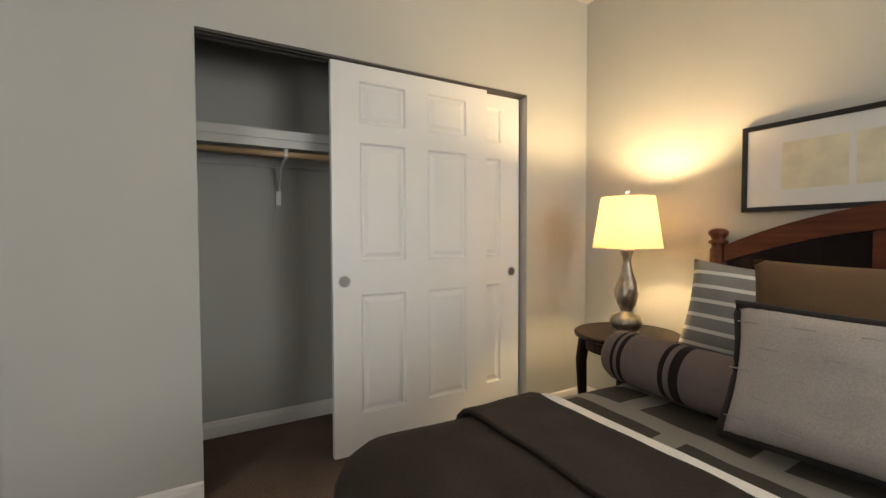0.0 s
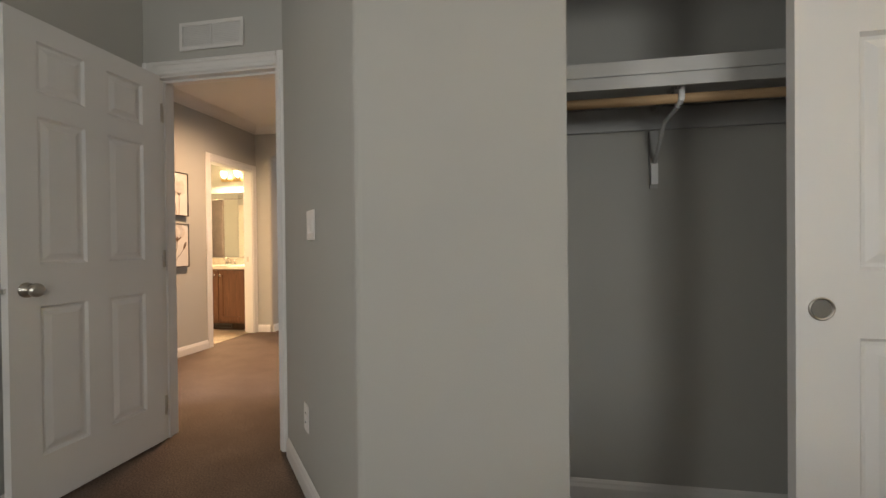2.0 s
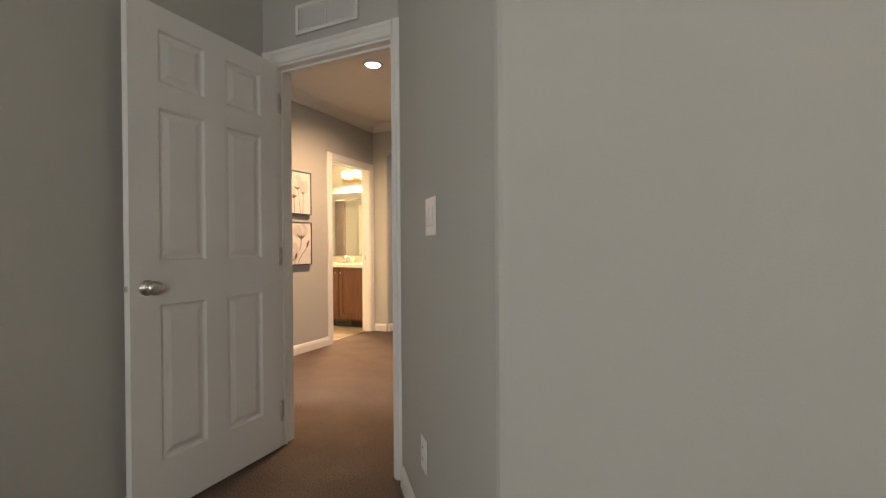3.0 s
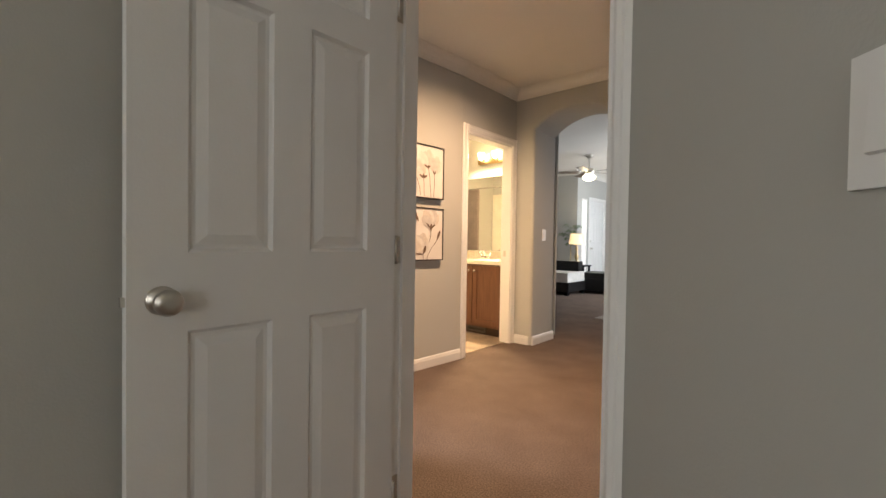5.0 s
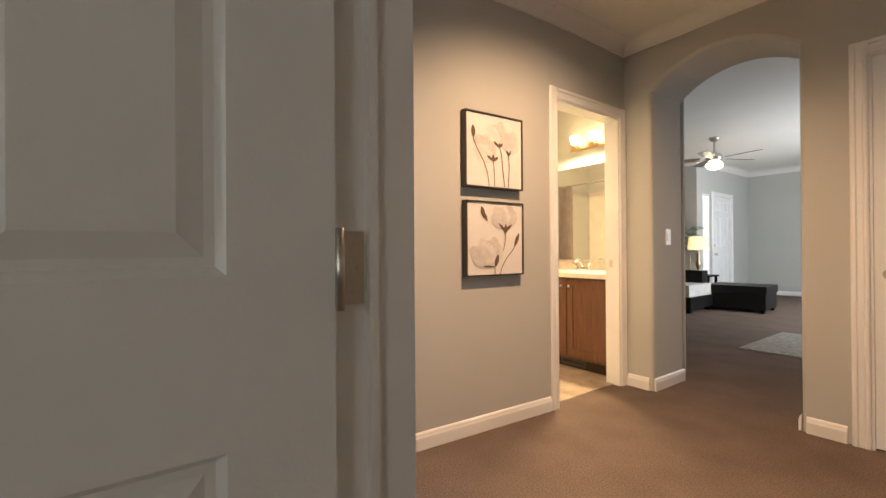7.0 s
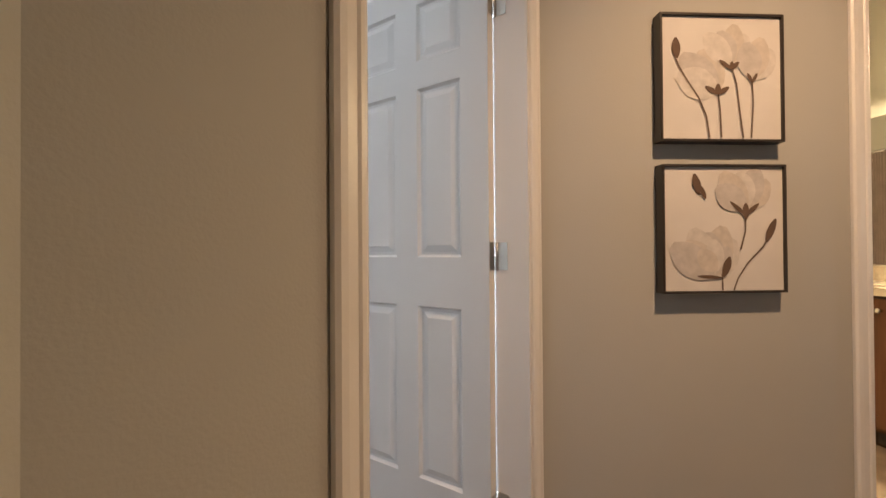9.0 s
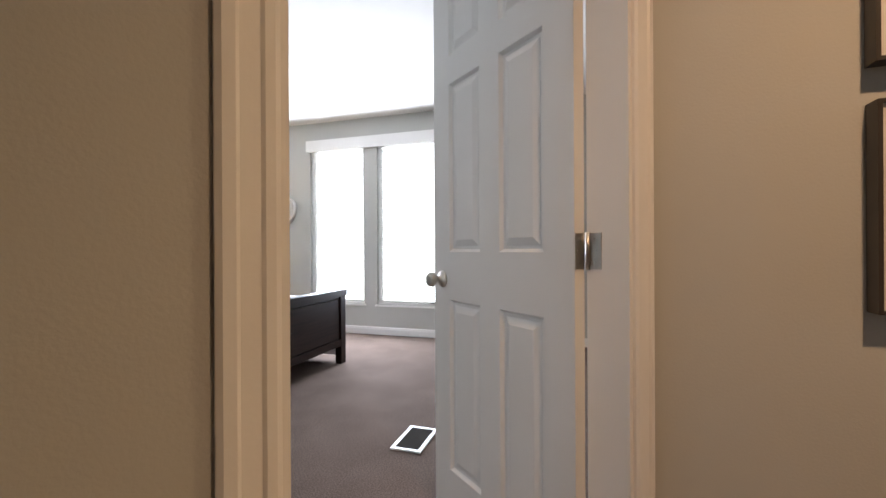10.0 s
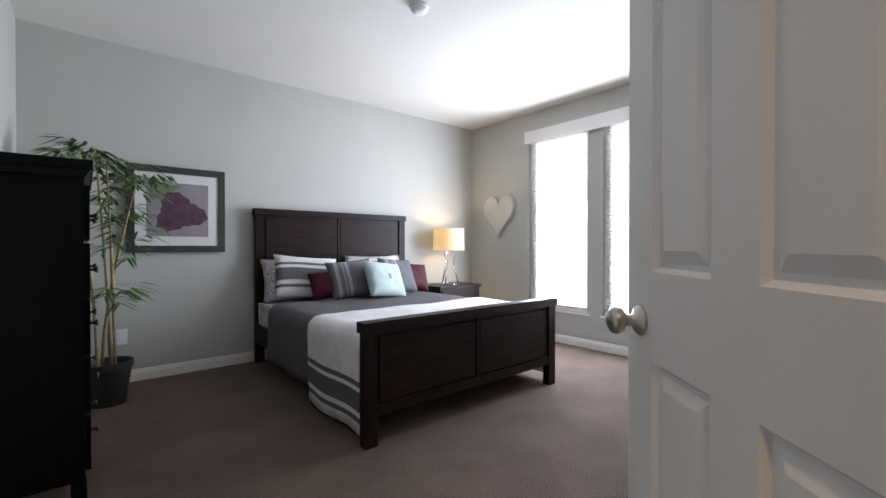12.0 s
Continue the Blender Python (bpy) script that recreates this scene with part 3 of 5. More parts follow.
def pillow_mesh(w, h, t, n=20, seed=0):
    """A stuffed cushion standing in local xz, thickness along y, bottom at z 0."""
    bm = bmesh.new()
    def grid(s):
        g = []
        for i in range(n + 1):
            row = []
            for k in range(n + 1):
                u, v = 2 * i / n - 1, 2 * k / n - 1
                puff = max(0.0, (1 - abs(u) ** 3.2) * (1 - abs(v) ** 3.2)) ** 0.5
                pin = 1 - 0.07 * (1 - v * v) * abs(u) ** 3 - 0.0 * u
                pinv = 1 - 0.07 * (1 - u * u) * abs(v) ** 3
                wr = noise.noise(Vector((u * 2.3 + seed, v * 2.3, s * 3.0))) * 0.13 + noise.noise(Vector((u * 6 + seed, v * 5, s * 5.0))) * 0.05
                row.append(bm.verts.new((u * w / 2 * pin, s * t / 2 * puff * (1 + wr), h / 2 + v * h / 2 * pinv)))
            g.append(row)
        return g
    for s in (-1, 1):
        g = grid(s)
        for i in range(n):
            for k in range(n):
                bm.faces.new((g[i][k], g[i + 1][k], g[i + 1][k + 1], g[i][k + 1]))
    bmesh.ops.remove_doubles(bm, verts=bm.verts, dist=1e-5)
    return bm


def cushion(m, w, h, t, material, label, seed=0, piping=None, name="throw_pillow"):
    ob = part(name, pillow_mesh(w, h, t, seed=seed), material, smooth=True)
    ob.matrix_world = m
    tagged(ob, label, "pillow")
    if piping:
        pts = []
        n = 14
        for c in ((-1, -1, 1, 0), (1, -1, 0, 1), (1, 1, -1, 0), (-1, 1, 0, -1)):
            for i in range(n):
                u, v = c[0] + c[2] * 2 * i / n, c[1] + c[3] * 2 * i / n
                pin = 1 - 0.07 * (1 - v * v) * abs(u) ** 3
                pinv = 1 - 0.07 * (1 - u * u) * abs(v) ** 3
                pts.append((u * w / 2 * pin, 0, h / 2 + v * h / 2 * pinv))
        pts.append(pts[0])
        part("piping", tube(pts, 0.012, 8), piping, ob, "dark piping round the edge", smooth=True)
    return ob


def cloth(name, x0, x1, y0, y1, top, drops, material, label, cat="bedding", r=0.09, n=46, wav=0.012, seed=0, parent=None):
    """A cover over a mattress: flat on top, rounded over and hanging. drops: how far it hangs at x0, x1, y0, y1 (0: ends flat)."""
    bm = bmesh.new()
    def track(a, b, da, db):
        L = (b - a)
        out = []
        for i in range(n + 1):
            s = -da + (L + da + db) * i / n
            if s < 0:
                k = min(-s, 10)
                ang = min(k / r, math.pi / 2)
                out.append((a + r - r * (math.sin(ang)) - 0 * k, -r * (1 - math.cos(ang)) - max(0, k - r * math.pi / 2), k / max(da, 1e-3)))
            elif s > L:
                k = s - L
                ang = min(k / r, math.pi / 2)
                out.append((b - r + r * math.sin(ang), -r * (1 - math.cos(ang)) - max(0, k - r * math.pi / 2), k / max(db, 1e-3)))
            else:
                lo, hi = (a + r if da else a), (b - r if db else b)
                out.append((lo + (hi - lo) * s / L, 0.0, 0.0))
        return out
    tx, ty = track(x0, x1, drops[0], drops[1]), track(y0, y1, drops[2], drops[3])
    g = []
    for x, zx, hx in tx:
        row = []
        for y, zy, hy in ty:
            z = top + (zx + zy if zx == 0 or zy == 0 else -math.hypot(zx, zy) * 1.0)
            nz = noise.noise(Vector((x * 3 + seed, y * 3, 0.0))) + 0.5 * noise.noise(Vector((x * 8, y * 8 + seed, 1.0)))
            cx, cy = (x - (x0 + x1) / 2), (y - (y0 + y1) / 2)
            flare = 0.014 * max(hx, hy) * math.sin((x + y) * 11)
            ox = flare * (1 if cx > 0 else -1) if hx > 0.15 else 0
            oy = flare * (1 if cy > 0 else -1) if hy > 0.15 else 0
            row.append(bm.verts.new((x + ox, y + oy, max(0.012, z + wav * nz * (1 if z > top - 0.05 else 0.3)))))
        g.append(row)
    for i in range(n):
        for k in range(n):
            bm.faces.new((g[i][k], g[i + 1][k], g[i + 1][k + 1], g[i][k + 1]))
    ob = part(name, bm, material, parent, smooth=True)
    md = ob.modifiers.new("thickness", "SOLIDIFY")
    md.thickness, md.offset = 0.012, -1
    if not parent:
        tagged(ob, label, cat)
    return ob


def shade_mat(name, color, glow):
    m = bpy.data.materials.new(name)
    m.use_nodes = True
    n, l = m.node_tree.nodes, m.node_tree.links
    b = n["Principled BSDF"]
    b.inputs["Base Color"].default_value = (*color, 1)
    b.inputs["Roughness"].default_value = 0.9
    tr, mx = n.new("ShaderNodeBsdfTranslucent"), n.new("ShaderNodeMixShader")
    tr.inputs[0].default_value = (*glow, 1)
    mx.inputs[0].default_value = 0.6
    l.new(b.outputs[0], mx.inputs[1])
    l.new(tr.outputs[0], mx.inputs[2])
    l.new(mx.outputs[0], n["Material Output"].inputs[0])
    return m


def drum_shade(z0, z1, r0, r1, seg=40):
    bm = bmesh.new()
    rings = []
    for r, z in ((r0, z0), (r1, z1), (r1 - 0.003, z1), (r0 - 0.003, z0)):
        rings.append([bm.verts.new((r * math.cos(2 * math.pi * i / seg), r * math.sin(2 * math.pi * i / seg), z)) for i in range(seg)])
    for a, b in zip(rings, rings[1:] + rings[:1]):
        for i in range(seg):
            bm.faces.new((a[i], a[(i + 1) % seg], b[(i + 1) % seg], b[i]))
    return bm


BULB = mat("lit_bulb", (1, 0.9, 0.7), 0.4, emit=(1.0, 0.78, 0.45), strength=30)

# ---- bedroom one: bed ----
BROWNC = fabric("dark_brown_quilt", (0.040, 0.031, 0.026), 0.12, 160)
bed = thing("bed", pose(-0.065, 0, 0), "cherry wood bed with arched headboard and turned posts", "bed")
def post(y):
    part("post", lathe([(0.036, 0), (0.036, 1.06), (0.030, 1.068), (0.030, 1.082), (0.043, 1.09), (0.043, 1.10), (0.028, 1.108), (0.034, 1.12), (0.044, 1.135), (0.044, 1.147), (0.032, 1.158), (0.012, 1.163)], 24, None, pose(4.385, y, 0)), CHERRY, bed, smooth=True)
post(-1.735)
post(-3.46)
ys = [-1.775 - (3.42 - 1.775) * i / 24 for i in range(25)]
def arch(y, base, rise):
    u = (y + 2.5975) / 0.8225
    return base + rise * (1 - u * u)
bm = bmesh.new()
for y, y2 in zip(ys, ys[1:]):
    for e in (0,):
        v = [bm.verts.new(p) for p in ((4.36, y, arch(y, 1.0, 0.17)), (4.36, y2, arch(y2, 1.0, 0.17)), (4.36, y2, arch(y2, 1.08, 0.19)), (4.36, y, arch(y, 1.08, 0.19)),
                                       (4.41, y, arch(y, 1.0, 0.17)), (4.41, y2, arch(y2, 1.0, 0.17)), (4.41, y2, arch(y2, 1.08, 0.19)), (4.41, y, arch(y, 1.08, 0.19)))]
        for f in ((0, 1, 2, 3), (4, 7, 6, 5), (3, 2, 6, 7), (0, 4, 5, 1)):
            bm.faces.new([v[i] for i in f])
bmesh.ops.remove_doubles(bm, verts=bm.verts, dist=1e-5)
part("top_rail", bm, CHERRY, bed)
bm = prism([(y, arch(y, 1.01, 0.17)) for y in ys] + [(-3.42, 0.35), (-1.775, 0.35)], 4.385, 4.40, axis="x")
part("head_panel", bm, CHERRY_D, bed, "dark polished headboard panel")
for y in (-2.33, -2.87):
    part("stile", box(4.372, 4.3845, y - 0.035, y + 0.035, 0.4, arch(y, 1.0, 0.17) - 0.004), CHERRY, bed)
part("side_rail", box(2.45, 4.36, -1.86, -1.83, 0.2, 0.36), CHERRY, bed)
part("side_rail", box(2.45, 4.36, -3.42, -3.39, 0.2, 0.36), CHERRY, bed)
part("foot_rail", box(2.42, 2.449, -3.42, -1.83, 0.2, 0.36), CHERRY, bed)
for y in (-1.86, -3.39):
    part("leg", box(2.44, 2.49, y - 0.025, y + 0.025, 0, 0.2), CHERRY, bed)
tagged(part("mattress", box(2.46, 4.29, -3.385, -1.865, 0.30, 0.575), fabric("mattress_white", (0.7, 0.68, 0.64)), bevel=0.05), "white mattress under the covers", "mattress")


def plaid():
    m = fabric("patchwork_sheet", (0.085, 0.075, 0.062), 0.08, 300)
    n, l = m.node_tree.nodes, m.node_tree.links
    co, br, mix = n.new("ShaderNodeTexCoord"), n.new("ShaderNodeTexBrick"), n.new("ShaderNodeMix")
    mp = n.new("ShaderNodeMapping")
    mp.inputs["Rotation"].default_value = (0, 0, radians(90))
    mp.inputs["Location"].default_value = (0.1, 0.12, 0)
    l.new(co.outputs["Object"], mp.inputs[0])
    l.new(mp.outputs[0], br.inputs["Vector"])
    br.inputs["Scale"].default_value, br.inputs["Brick Width"].default_value, br.inputs["Row Height"].default_value, br.inputs["Mortar Size"].default_value = 1.0, 0.36, 0.22, 0.035
    br.inputs["Mortar Smooth"].default_value = 0.1
    br.inputs["Color1"].default_value, br.inputs["Color2"].default_value, br.inputs["Mortar"].default_value = (0.052, 0.045, 0.037, 1), (0.07, 0.061, 0.05, 1), (0.25, 0.235, 0.205, 1)
    l.new(br.outputs[0], n["Principled BSDF"].inputs["Base Color"])
    return m


cloth("patchwork_cover", 2.835, 4.235, -3.40, -1.85, 0.605, (0, 0, 0.32, 0.32), plaid(), "brown and grey patchwork bed cover on the mattress", r=0.07, seed=1)
WSTR = fabric("cream_band", (0.82, 0.79, 0.73), 0.05)
cloth("folded_sheet_band", 2.965, 3.04, -3.41, -1.84, 0.634, (0, 0, 0.33, 0.33), WSTR, "cream folded sheet band across the bed", r=0.075, wav=0.004, seed=1)
cloth("brown_comforter", 2.38, 2.985, -3.44, -1.80, 0.632, (0.5, 0, 0.46, 0.46), BROWNC, "dark brown comforter over the foot of the bed", r=0.14, seed=3)
cloth("comforter_fold", 2.735, 2.98, -3.43, -1.81, 0.648, (0, 0, 0.30, 0.30), BROWNC, "dark brown folded comforter edge on the bed", r=0.12, wav=0.014, seed=6)
# pillows of bedroom one
TAUPE = (0.30, 0.24, 0.20)
bol = striped("bolster_stripe", (0.165, 0.125, 0.115), (0.018, 0.013, 0.012), 2, [(0.055, 0.068), (0.082, 0.10), (0.235, 0.252), (0.27, 0.30), (0.45, 0.47), (0.49, 0.51)])
bo = part("bolster_pillow", lathe([(0.01, -0.004), (0.05, -0.003), (0.075, 0.006), (0.086, 0.03), (0.089, 0.1), (0.087, 0.3), (0.089, 0.5), (0.086, 0.57), (0.075, 0.594), (0.05, 0.603), (0.01, 0.604)], 32, None), bol, smooth=True)
bo.matrix_world = pose(3.385, -1.87, 0.704, 90, 0, -3)
tagged(bo, "brown bolster pillow with dark stripes lying on the bed", "pillow")
QUILT = fabric("oatmeal_linen", (0.43, 0.385, 0.355), 0.05, 260, bump=0.08)
bp1 = cushion(pose(3.265, -2.60, 0.625, -16, 0, -86), 0.60, 0.335, 0.17, QUILT, "oatmeal quilted pillow with dark piping on the bed", 4, mat("dark_piping", (0.02, 0.015, 0.013), 0.8))
STITCH = mat("stitch_thread", (0.40, 0.36, 0.33), 0.9)
for i in range(5):
    for k in range(5):
        u, v = -0.78 + 0.39 * i + (0.14 if k % 2 else -0.06), -0.7 + 0.35 * k
        puff = max(0.0, (1 - abs(u) ** 3.2) * (1 - abs(v) ** 3.2)) ** 0.5
        if abs(u) < 0.9:
            part("stitch", tube([(u * 0.3 - 0.022, -0.085 * puff * 1.06 - 0.002, 0.1675 + v * 0.1675), (u * 0.3 + 0.022, -0.085 * puff * 1.06 - 0.002, 0.1675 + v * 0.1675)], 0.0015, 5), STITCH, bp1)
cushion(pose(3.655, -2.52, 0.63, -14, 0, -88), 0.74, 0.43, 0.20, fabric("tan_suede", (0.155, 0.095, 0.052), 0.08, 500), "large tan brown bed pillow against the headboard", 8)
cushion(pose(3.915, -2.05, 0.615, -14, 6, -76), 0.50, 0.40, 0.17, striped("grey_white_stripe", (0.23, 0.22, 0.205), (0.66, 0.63, 0.58), 2, [(0.035, 0.05), (0.095, 0.11), (0.155, 0.17), (0.215, 0.23), (0.275, 0.29), (0.335, 0.35)]), "grey pillow with thin white stripes", 12)

# nightstand and lamp
ns = thing("side_table", pose(4.055, -1.42, 0), "dark wooden round side table with curved legs", "side table")
part("tabletop", lathe([(0.25, 0.585), (0.268, 0.592), (0.27, 0.607), (0.26, 0.613)], 40), ESPRESSO, ns, smooth=False)
part("apron", lathe([(0.215, 0.52), (0.215, 0.584)], 32), ESPRESSO, ns)
for a in (45, 135, 225, 315):
    c, s = math.cos(radians(a)), math.sin(radians(a))
    part("leg", tube([(c * 0.215, s * 0.215, 0.575), (c * 0.232, s * 0.232, 0.45), (c * 0.225, s * 0.225, 0.25), (c * 0.235, s * 0.235, 0.0)], [0.032, 0.030, 0.024, 0.021], 10), ESPRESSO_V, ns)
tl = thing("table_lamp", pose(4.035, -1.43, 0.6135), "pewter baluster table lamp with glowing cream shade, lit", "lamp")
part("body", lathe([(0.062, 0), (0.064, 0.008), (0.05, 0.016), (0.078, 0.04), (0.083, 0.065), (0.07, 0.092), (0.034, 0.112), (0.03, 0.122), (0.05, 0.16), (0.058, 0.21), (0.05, 0.26), (0.03, 0.32), (0.02, 0.37), (0.022, 0.40), (0.036, 0.432), (0.038, 0.44), (0.012, 0.446)], 36), mat("pewter", (0.36, 0.32, 0.26), 0.33, 0.9, var=0.25, scale=30), tl, smooth=True)
part("stem", lathe([(0.006, 0.44), (0.006, 0.735), (0.014, 0.74), (0.010, 0.752)], 12), NICKEL, tl)
SH1 = shade_mat("cream_shade", (0.9, 0.80, 0.60), (1.0, 0.84, 0.60))
part("shade", drum_shade(0.450, 0.715, 0.172, 0.132), SH1, tl, "glowing cream fabric shade")
part("bulb", lathe([(0.012, 0.50), (0.03, 0.55), (0.032, 0.58), (0.02, 0.61), (0.005, 0.617)], 14), BULB, tl, smooth=True)
lamp("table_lamp_light", "POINT", 30, WARM, pose(4.035, -1.43, 0.6135 + 0.635), 0.03)


def picture(name, m, w, h, t, border, frame_mat, art_mat, label, matw=0.0, mat_mat=None):
    d = thing(name, m, label, "picture")
    for q in ((-w / 2, w / 2, h / 2 - border, h / 2), (-w / 2, w / 2, -h / 2, -h / 2 + border), (-w / 2, -w / 2 + border, -h / 2 + border, h / 2 - border), (w / 2 - border, w / 2, -h / 2 + border, h / 2 - border)):
        part("frame", box(q[0], q[1], -t, -0.003, q[2], q[3]), frame_mat, d)
    part("picture_surface", box(-w / 2 + border, w / 2 - border, -t + 0.008, -0.004, -h / 2 + border, h / 2 - border), mat_mat or art_mat, d)
    if matw:
        part("print", box(-w / 2 + border + matw, w / 2 - border - matw, -t + 0.0065, -t + 0.0075, -h / 2 + border + matw, h / 2 - border - matw), art_mat, d)
    return d


MATB = mat("picture_mount", (0.62, 0.60, 0.58), 0.75, var=0.02)
pb = picture("framed_print", pose(4.385, -2.60, 1.437, 0, 0, -90), 1.56, 0.40, 0.035, 0.022, mat("black_frame", (0.012, 0.011, 0.01), 0.35), MATB, "long black framed print with cream squares above the bed", 0)
CREAMP = mat("cream_paper", (0.60, 0.54, 0.40), 0.8, var=0.1, scale=14)
for i in range(5):
    part("print", box(-0.62 + i * 0.25, -0.62 + i * 0.25 + 0.225, -0.0285, -0.0275, -0.105, 0.105), CREAMP, pb)

# ---- hall ----
can = thing("recessed_light", pose(-0.30, 1.33, HH), "round recessed ceiling downlight, lit", "ceiling light")
part("trim_ring", lathe([(0.085, -0.001), (0.083, -0.008), (0.066, -0.010), (0.064, -0.002)], 32), PLATE, can, smooth=True)
part("lens", lathe([(0.062, -0.003), (0.06, -0.004)], 28), mat("lit_lens", (1, 0.95, 0.85), 0.5, emit=(1, 0.86, 0.62), strength=9), can)
lamp("recessed_light_beam", "SPOT", 190, HALLW, look((-0.30, 1.33, HH - 0.02), (-1.0, 1.85, 0.1)), 0.06)
bpy.data.objects["recessed_light_beam"].data.spot_size = radians(128)
bpy.data.objects["recessed_light_beam"].data.spot_blend = 1.0


def petal(bm, cx, cz, ang, L, W, y, n=7):
    """A flat petal or leaf on the canvas, a little proud."""
    c, s = math.cos(radians(ang)), math.sin(radians(ang))
    left, right = [], []
    for i in range(n + 1):
        u = i / n
        w = W * math.sin(math.pi * min(1, u * 0.92 + 0.04)) ** 0.7
        left.append((cx + c * u * L - s * w, cz + s * u * L + c * w))
        right.append((cx + c * u * L + s * w, cz + s * u * L - c * w))
    pts = left + right[::-1]
    bm.faces.new([bm.verts.new((x, y, z)) for x, z in pts])


CANVAS = mat("canvas_white", (0.66, 0.63, 0.60), 0.85, var=0.04, scale=8, bump=0.2, bscale=500)
def wash(name, c):
    return mat(name, c, 0.85, var=0.10, scale=26, fine=0.05)
PALE1, PALE2, GREYP, SEPIA, STEM = wash("pale_petal", (0.60, 0.565, 0.53)), wash("beige_petal", (0.56, 0.51, 0.46)), wash("grey_petal", (0.51, 0.475, 0.45)), wash("sepia_petal", (0.12, 0.075, 0.05)), wash("stem_ink", (0.15, 0.11, 0.085))
FRAMEB = mat("brown_black_frame", (0.035, 0.027, 0.022), 0.4)


def flower_canvas(m, label, blooms, stems, buds):
    d = picture("flower_canvas", m, 0.428, 0.428, 0.045, 0.008, FRAMEB, CANVAS, label)
    tagged(d, group="flower pictures in the hall")
    y = -0.0382
    for cx, cz, size, spread, base, tone in blooms:
        for j, a in enumerate(spread):
            bm = bmesh.new()
            petal(bm, cx, cz, a, size * (0.9 + 0.15 * (j % 2)), size * 0.33, y - 0.00025 * (j + 1) - base)
            part("petal", bm, (PALE1, PALE2, GREYP)[(j + tone) % 3], d)
    for pts in stems:
        bm = bmesh.new()
        for (x0, z0), (x1, z1) in zip(pts, pts[1:]):
            nx, nz = -(z1 - z0), x1 - x0
            k = 0.0028 / max(1e-6, math.hypot(nx, nz))
            bm.faces.new([bm.verts.new((x, y - 0.0022, z)) for x, z in ((x0 + nx * k, z0 + nz * k), (x0 - nx * k, z0 - nz * k), (x1 - nx * k, z1 - nz * k), (x1 + nx * k, z1 + nz * k))])
        part("stem", bm, STEM, d)
    for i, (cx, cz, a, L, W) in enumerate(buds):
        bm = bmesh.new()
        petal(bm, cx, cz, a, L, W, y - 0.0026 - 0.0001 * i)
        part("bud", bm, SEPIA, d)
    return d


flower_canvas(pose(-1.3715, 1.492, 1.610, 0, 0, 86.83), "square canvas of sepia poppies in a dark frame, upper of two",
              [(0.03, 0.05, 0.125, (58, 82, 108, 132), 0, 0), (-0.015, -0.045, 0.165, (112, 136, 160), 0.0004, 1), (0.104, 0.0, 0.135, (52, 75, 98), 0.0008, 0)],
              [[(-0.158, 0.06), (-0.145, 0.03), (-0.12, -0.01), (-0.08, -0.07), (-0.055, -0.13), (-0.045, -0.20)], [(-0.015, -0.045), (-0.008, -0.10), (-0.004, -0.20)], [(0.032, 0.045), (0.05, -0.02), (0.06, -0.11), (0.072, -0.20)], [(0.104, -0.01), (0.108, -0.08), (0.10, -0.20)]],
              [(-0.156, 0.062, 92, 0.07, 0.015), (-0.015, -0.055, 32, 0.045, 0.009), (-0.015, -0.055, 88, 0.035, 0.010), (-0.015, -0.055, 150, 0.05, 0.009), (0.032, 0.03, 40, 0.036, 0.008), (0.032, 0.03, 145, 0.05, 0.007), (0.034, 0.025, 90, 0.03, 0.008), (0.104, -0.015, 60, 0.036, 0.006), (0.104, -0.015, 118, 0.036, 0.006)])
flower_canvas(pose(-1.3712, 1.494, 1.106, 0, 0, 86.83), "square canvas of large sepia poppies, lower of two",
              [(-0.045, -0.16, 0.165, (58, 76, 94, 112, 128, 142), 0, 0), (0.074, 0.07, 0.135, (48, 72, 98, 124, 146), 0.0005, 1), (-0.03, -0.14, 0.10, (60, 95, 130), 0.0016, 2)],
              [[(-0.01, -0.15), (-0.008, -0.205)], [(0.074, 0.055), (0.072, -0.01), (0.055, -0.07)], [(0.150, -0.03), (0.134, -0.06), (0.077, -0.117), (0.045, -0.165), (0.03, -0.205)]],
              [(-0.085, 0.115, 105, 0.07, 0.014), (-0.064, 0.10, 112, 0.045, 0.008), (-0.01, -0.163, 176, 0.085, 0.006), (-0.005, -0.16, 72, 0.07, 0.014), (0.074, 0.045, 40, 0.06, 0.008), (0.074, 0.045, 140, 0.07, 0.007), (0.074, 0.03, 90, 0.055, 0.012), (0.143, -0.045, 66, 0.085, 0.013)])

# ---- bathroom ----
va = thing("bathroom_vanity", pose(0, 0, 0), "brown wooden vanity cabinet with shaker doors in the bathroom", "vanity")
part("carcass", box(-2.66, -1.46, 2.852, 3.385, 0.10, 0.80), VANITYW, va)
part("toe_kick", box(-2.66, -1.46, 2.91, 3.385, 0.006, 0.099), wood("toe_kick_wood", (0.03, 0.015, 0.01), (0.06, 0.03, 0.018), 0.5), va)
for x0 in (-2.645, -2.255, -1.865):
    dr = part("door", box(x0, x0 + 0.38, 2.834, 2.851, 0.13, 0.785), VANITYW, va)
    for q in ((x0, x0 + 0.38, 0.73, 0.785), (x0, x0 + 0.38, 0.13, 0.19), (x0, x0 + 0.055, 0.19, 0.73), (x0 + 0.325, x0 + 0.38, 0.19, 0.73)):
        part("rail", box(q[0], q[1], 2.824, 2.8335, q[2], q[3]), VANITYW, dr)
    part("knob", lathe([(0.008, 0), (0.007, 0.012), (0.015, 0.02), (0.015, 0.026), (0.006, 0.03)], 14, None, pose(x0 + (0.035 if x0 > -2.0 else 0.345), 2.824, 0.725, 90)), CHROME, dr, smooth=True)
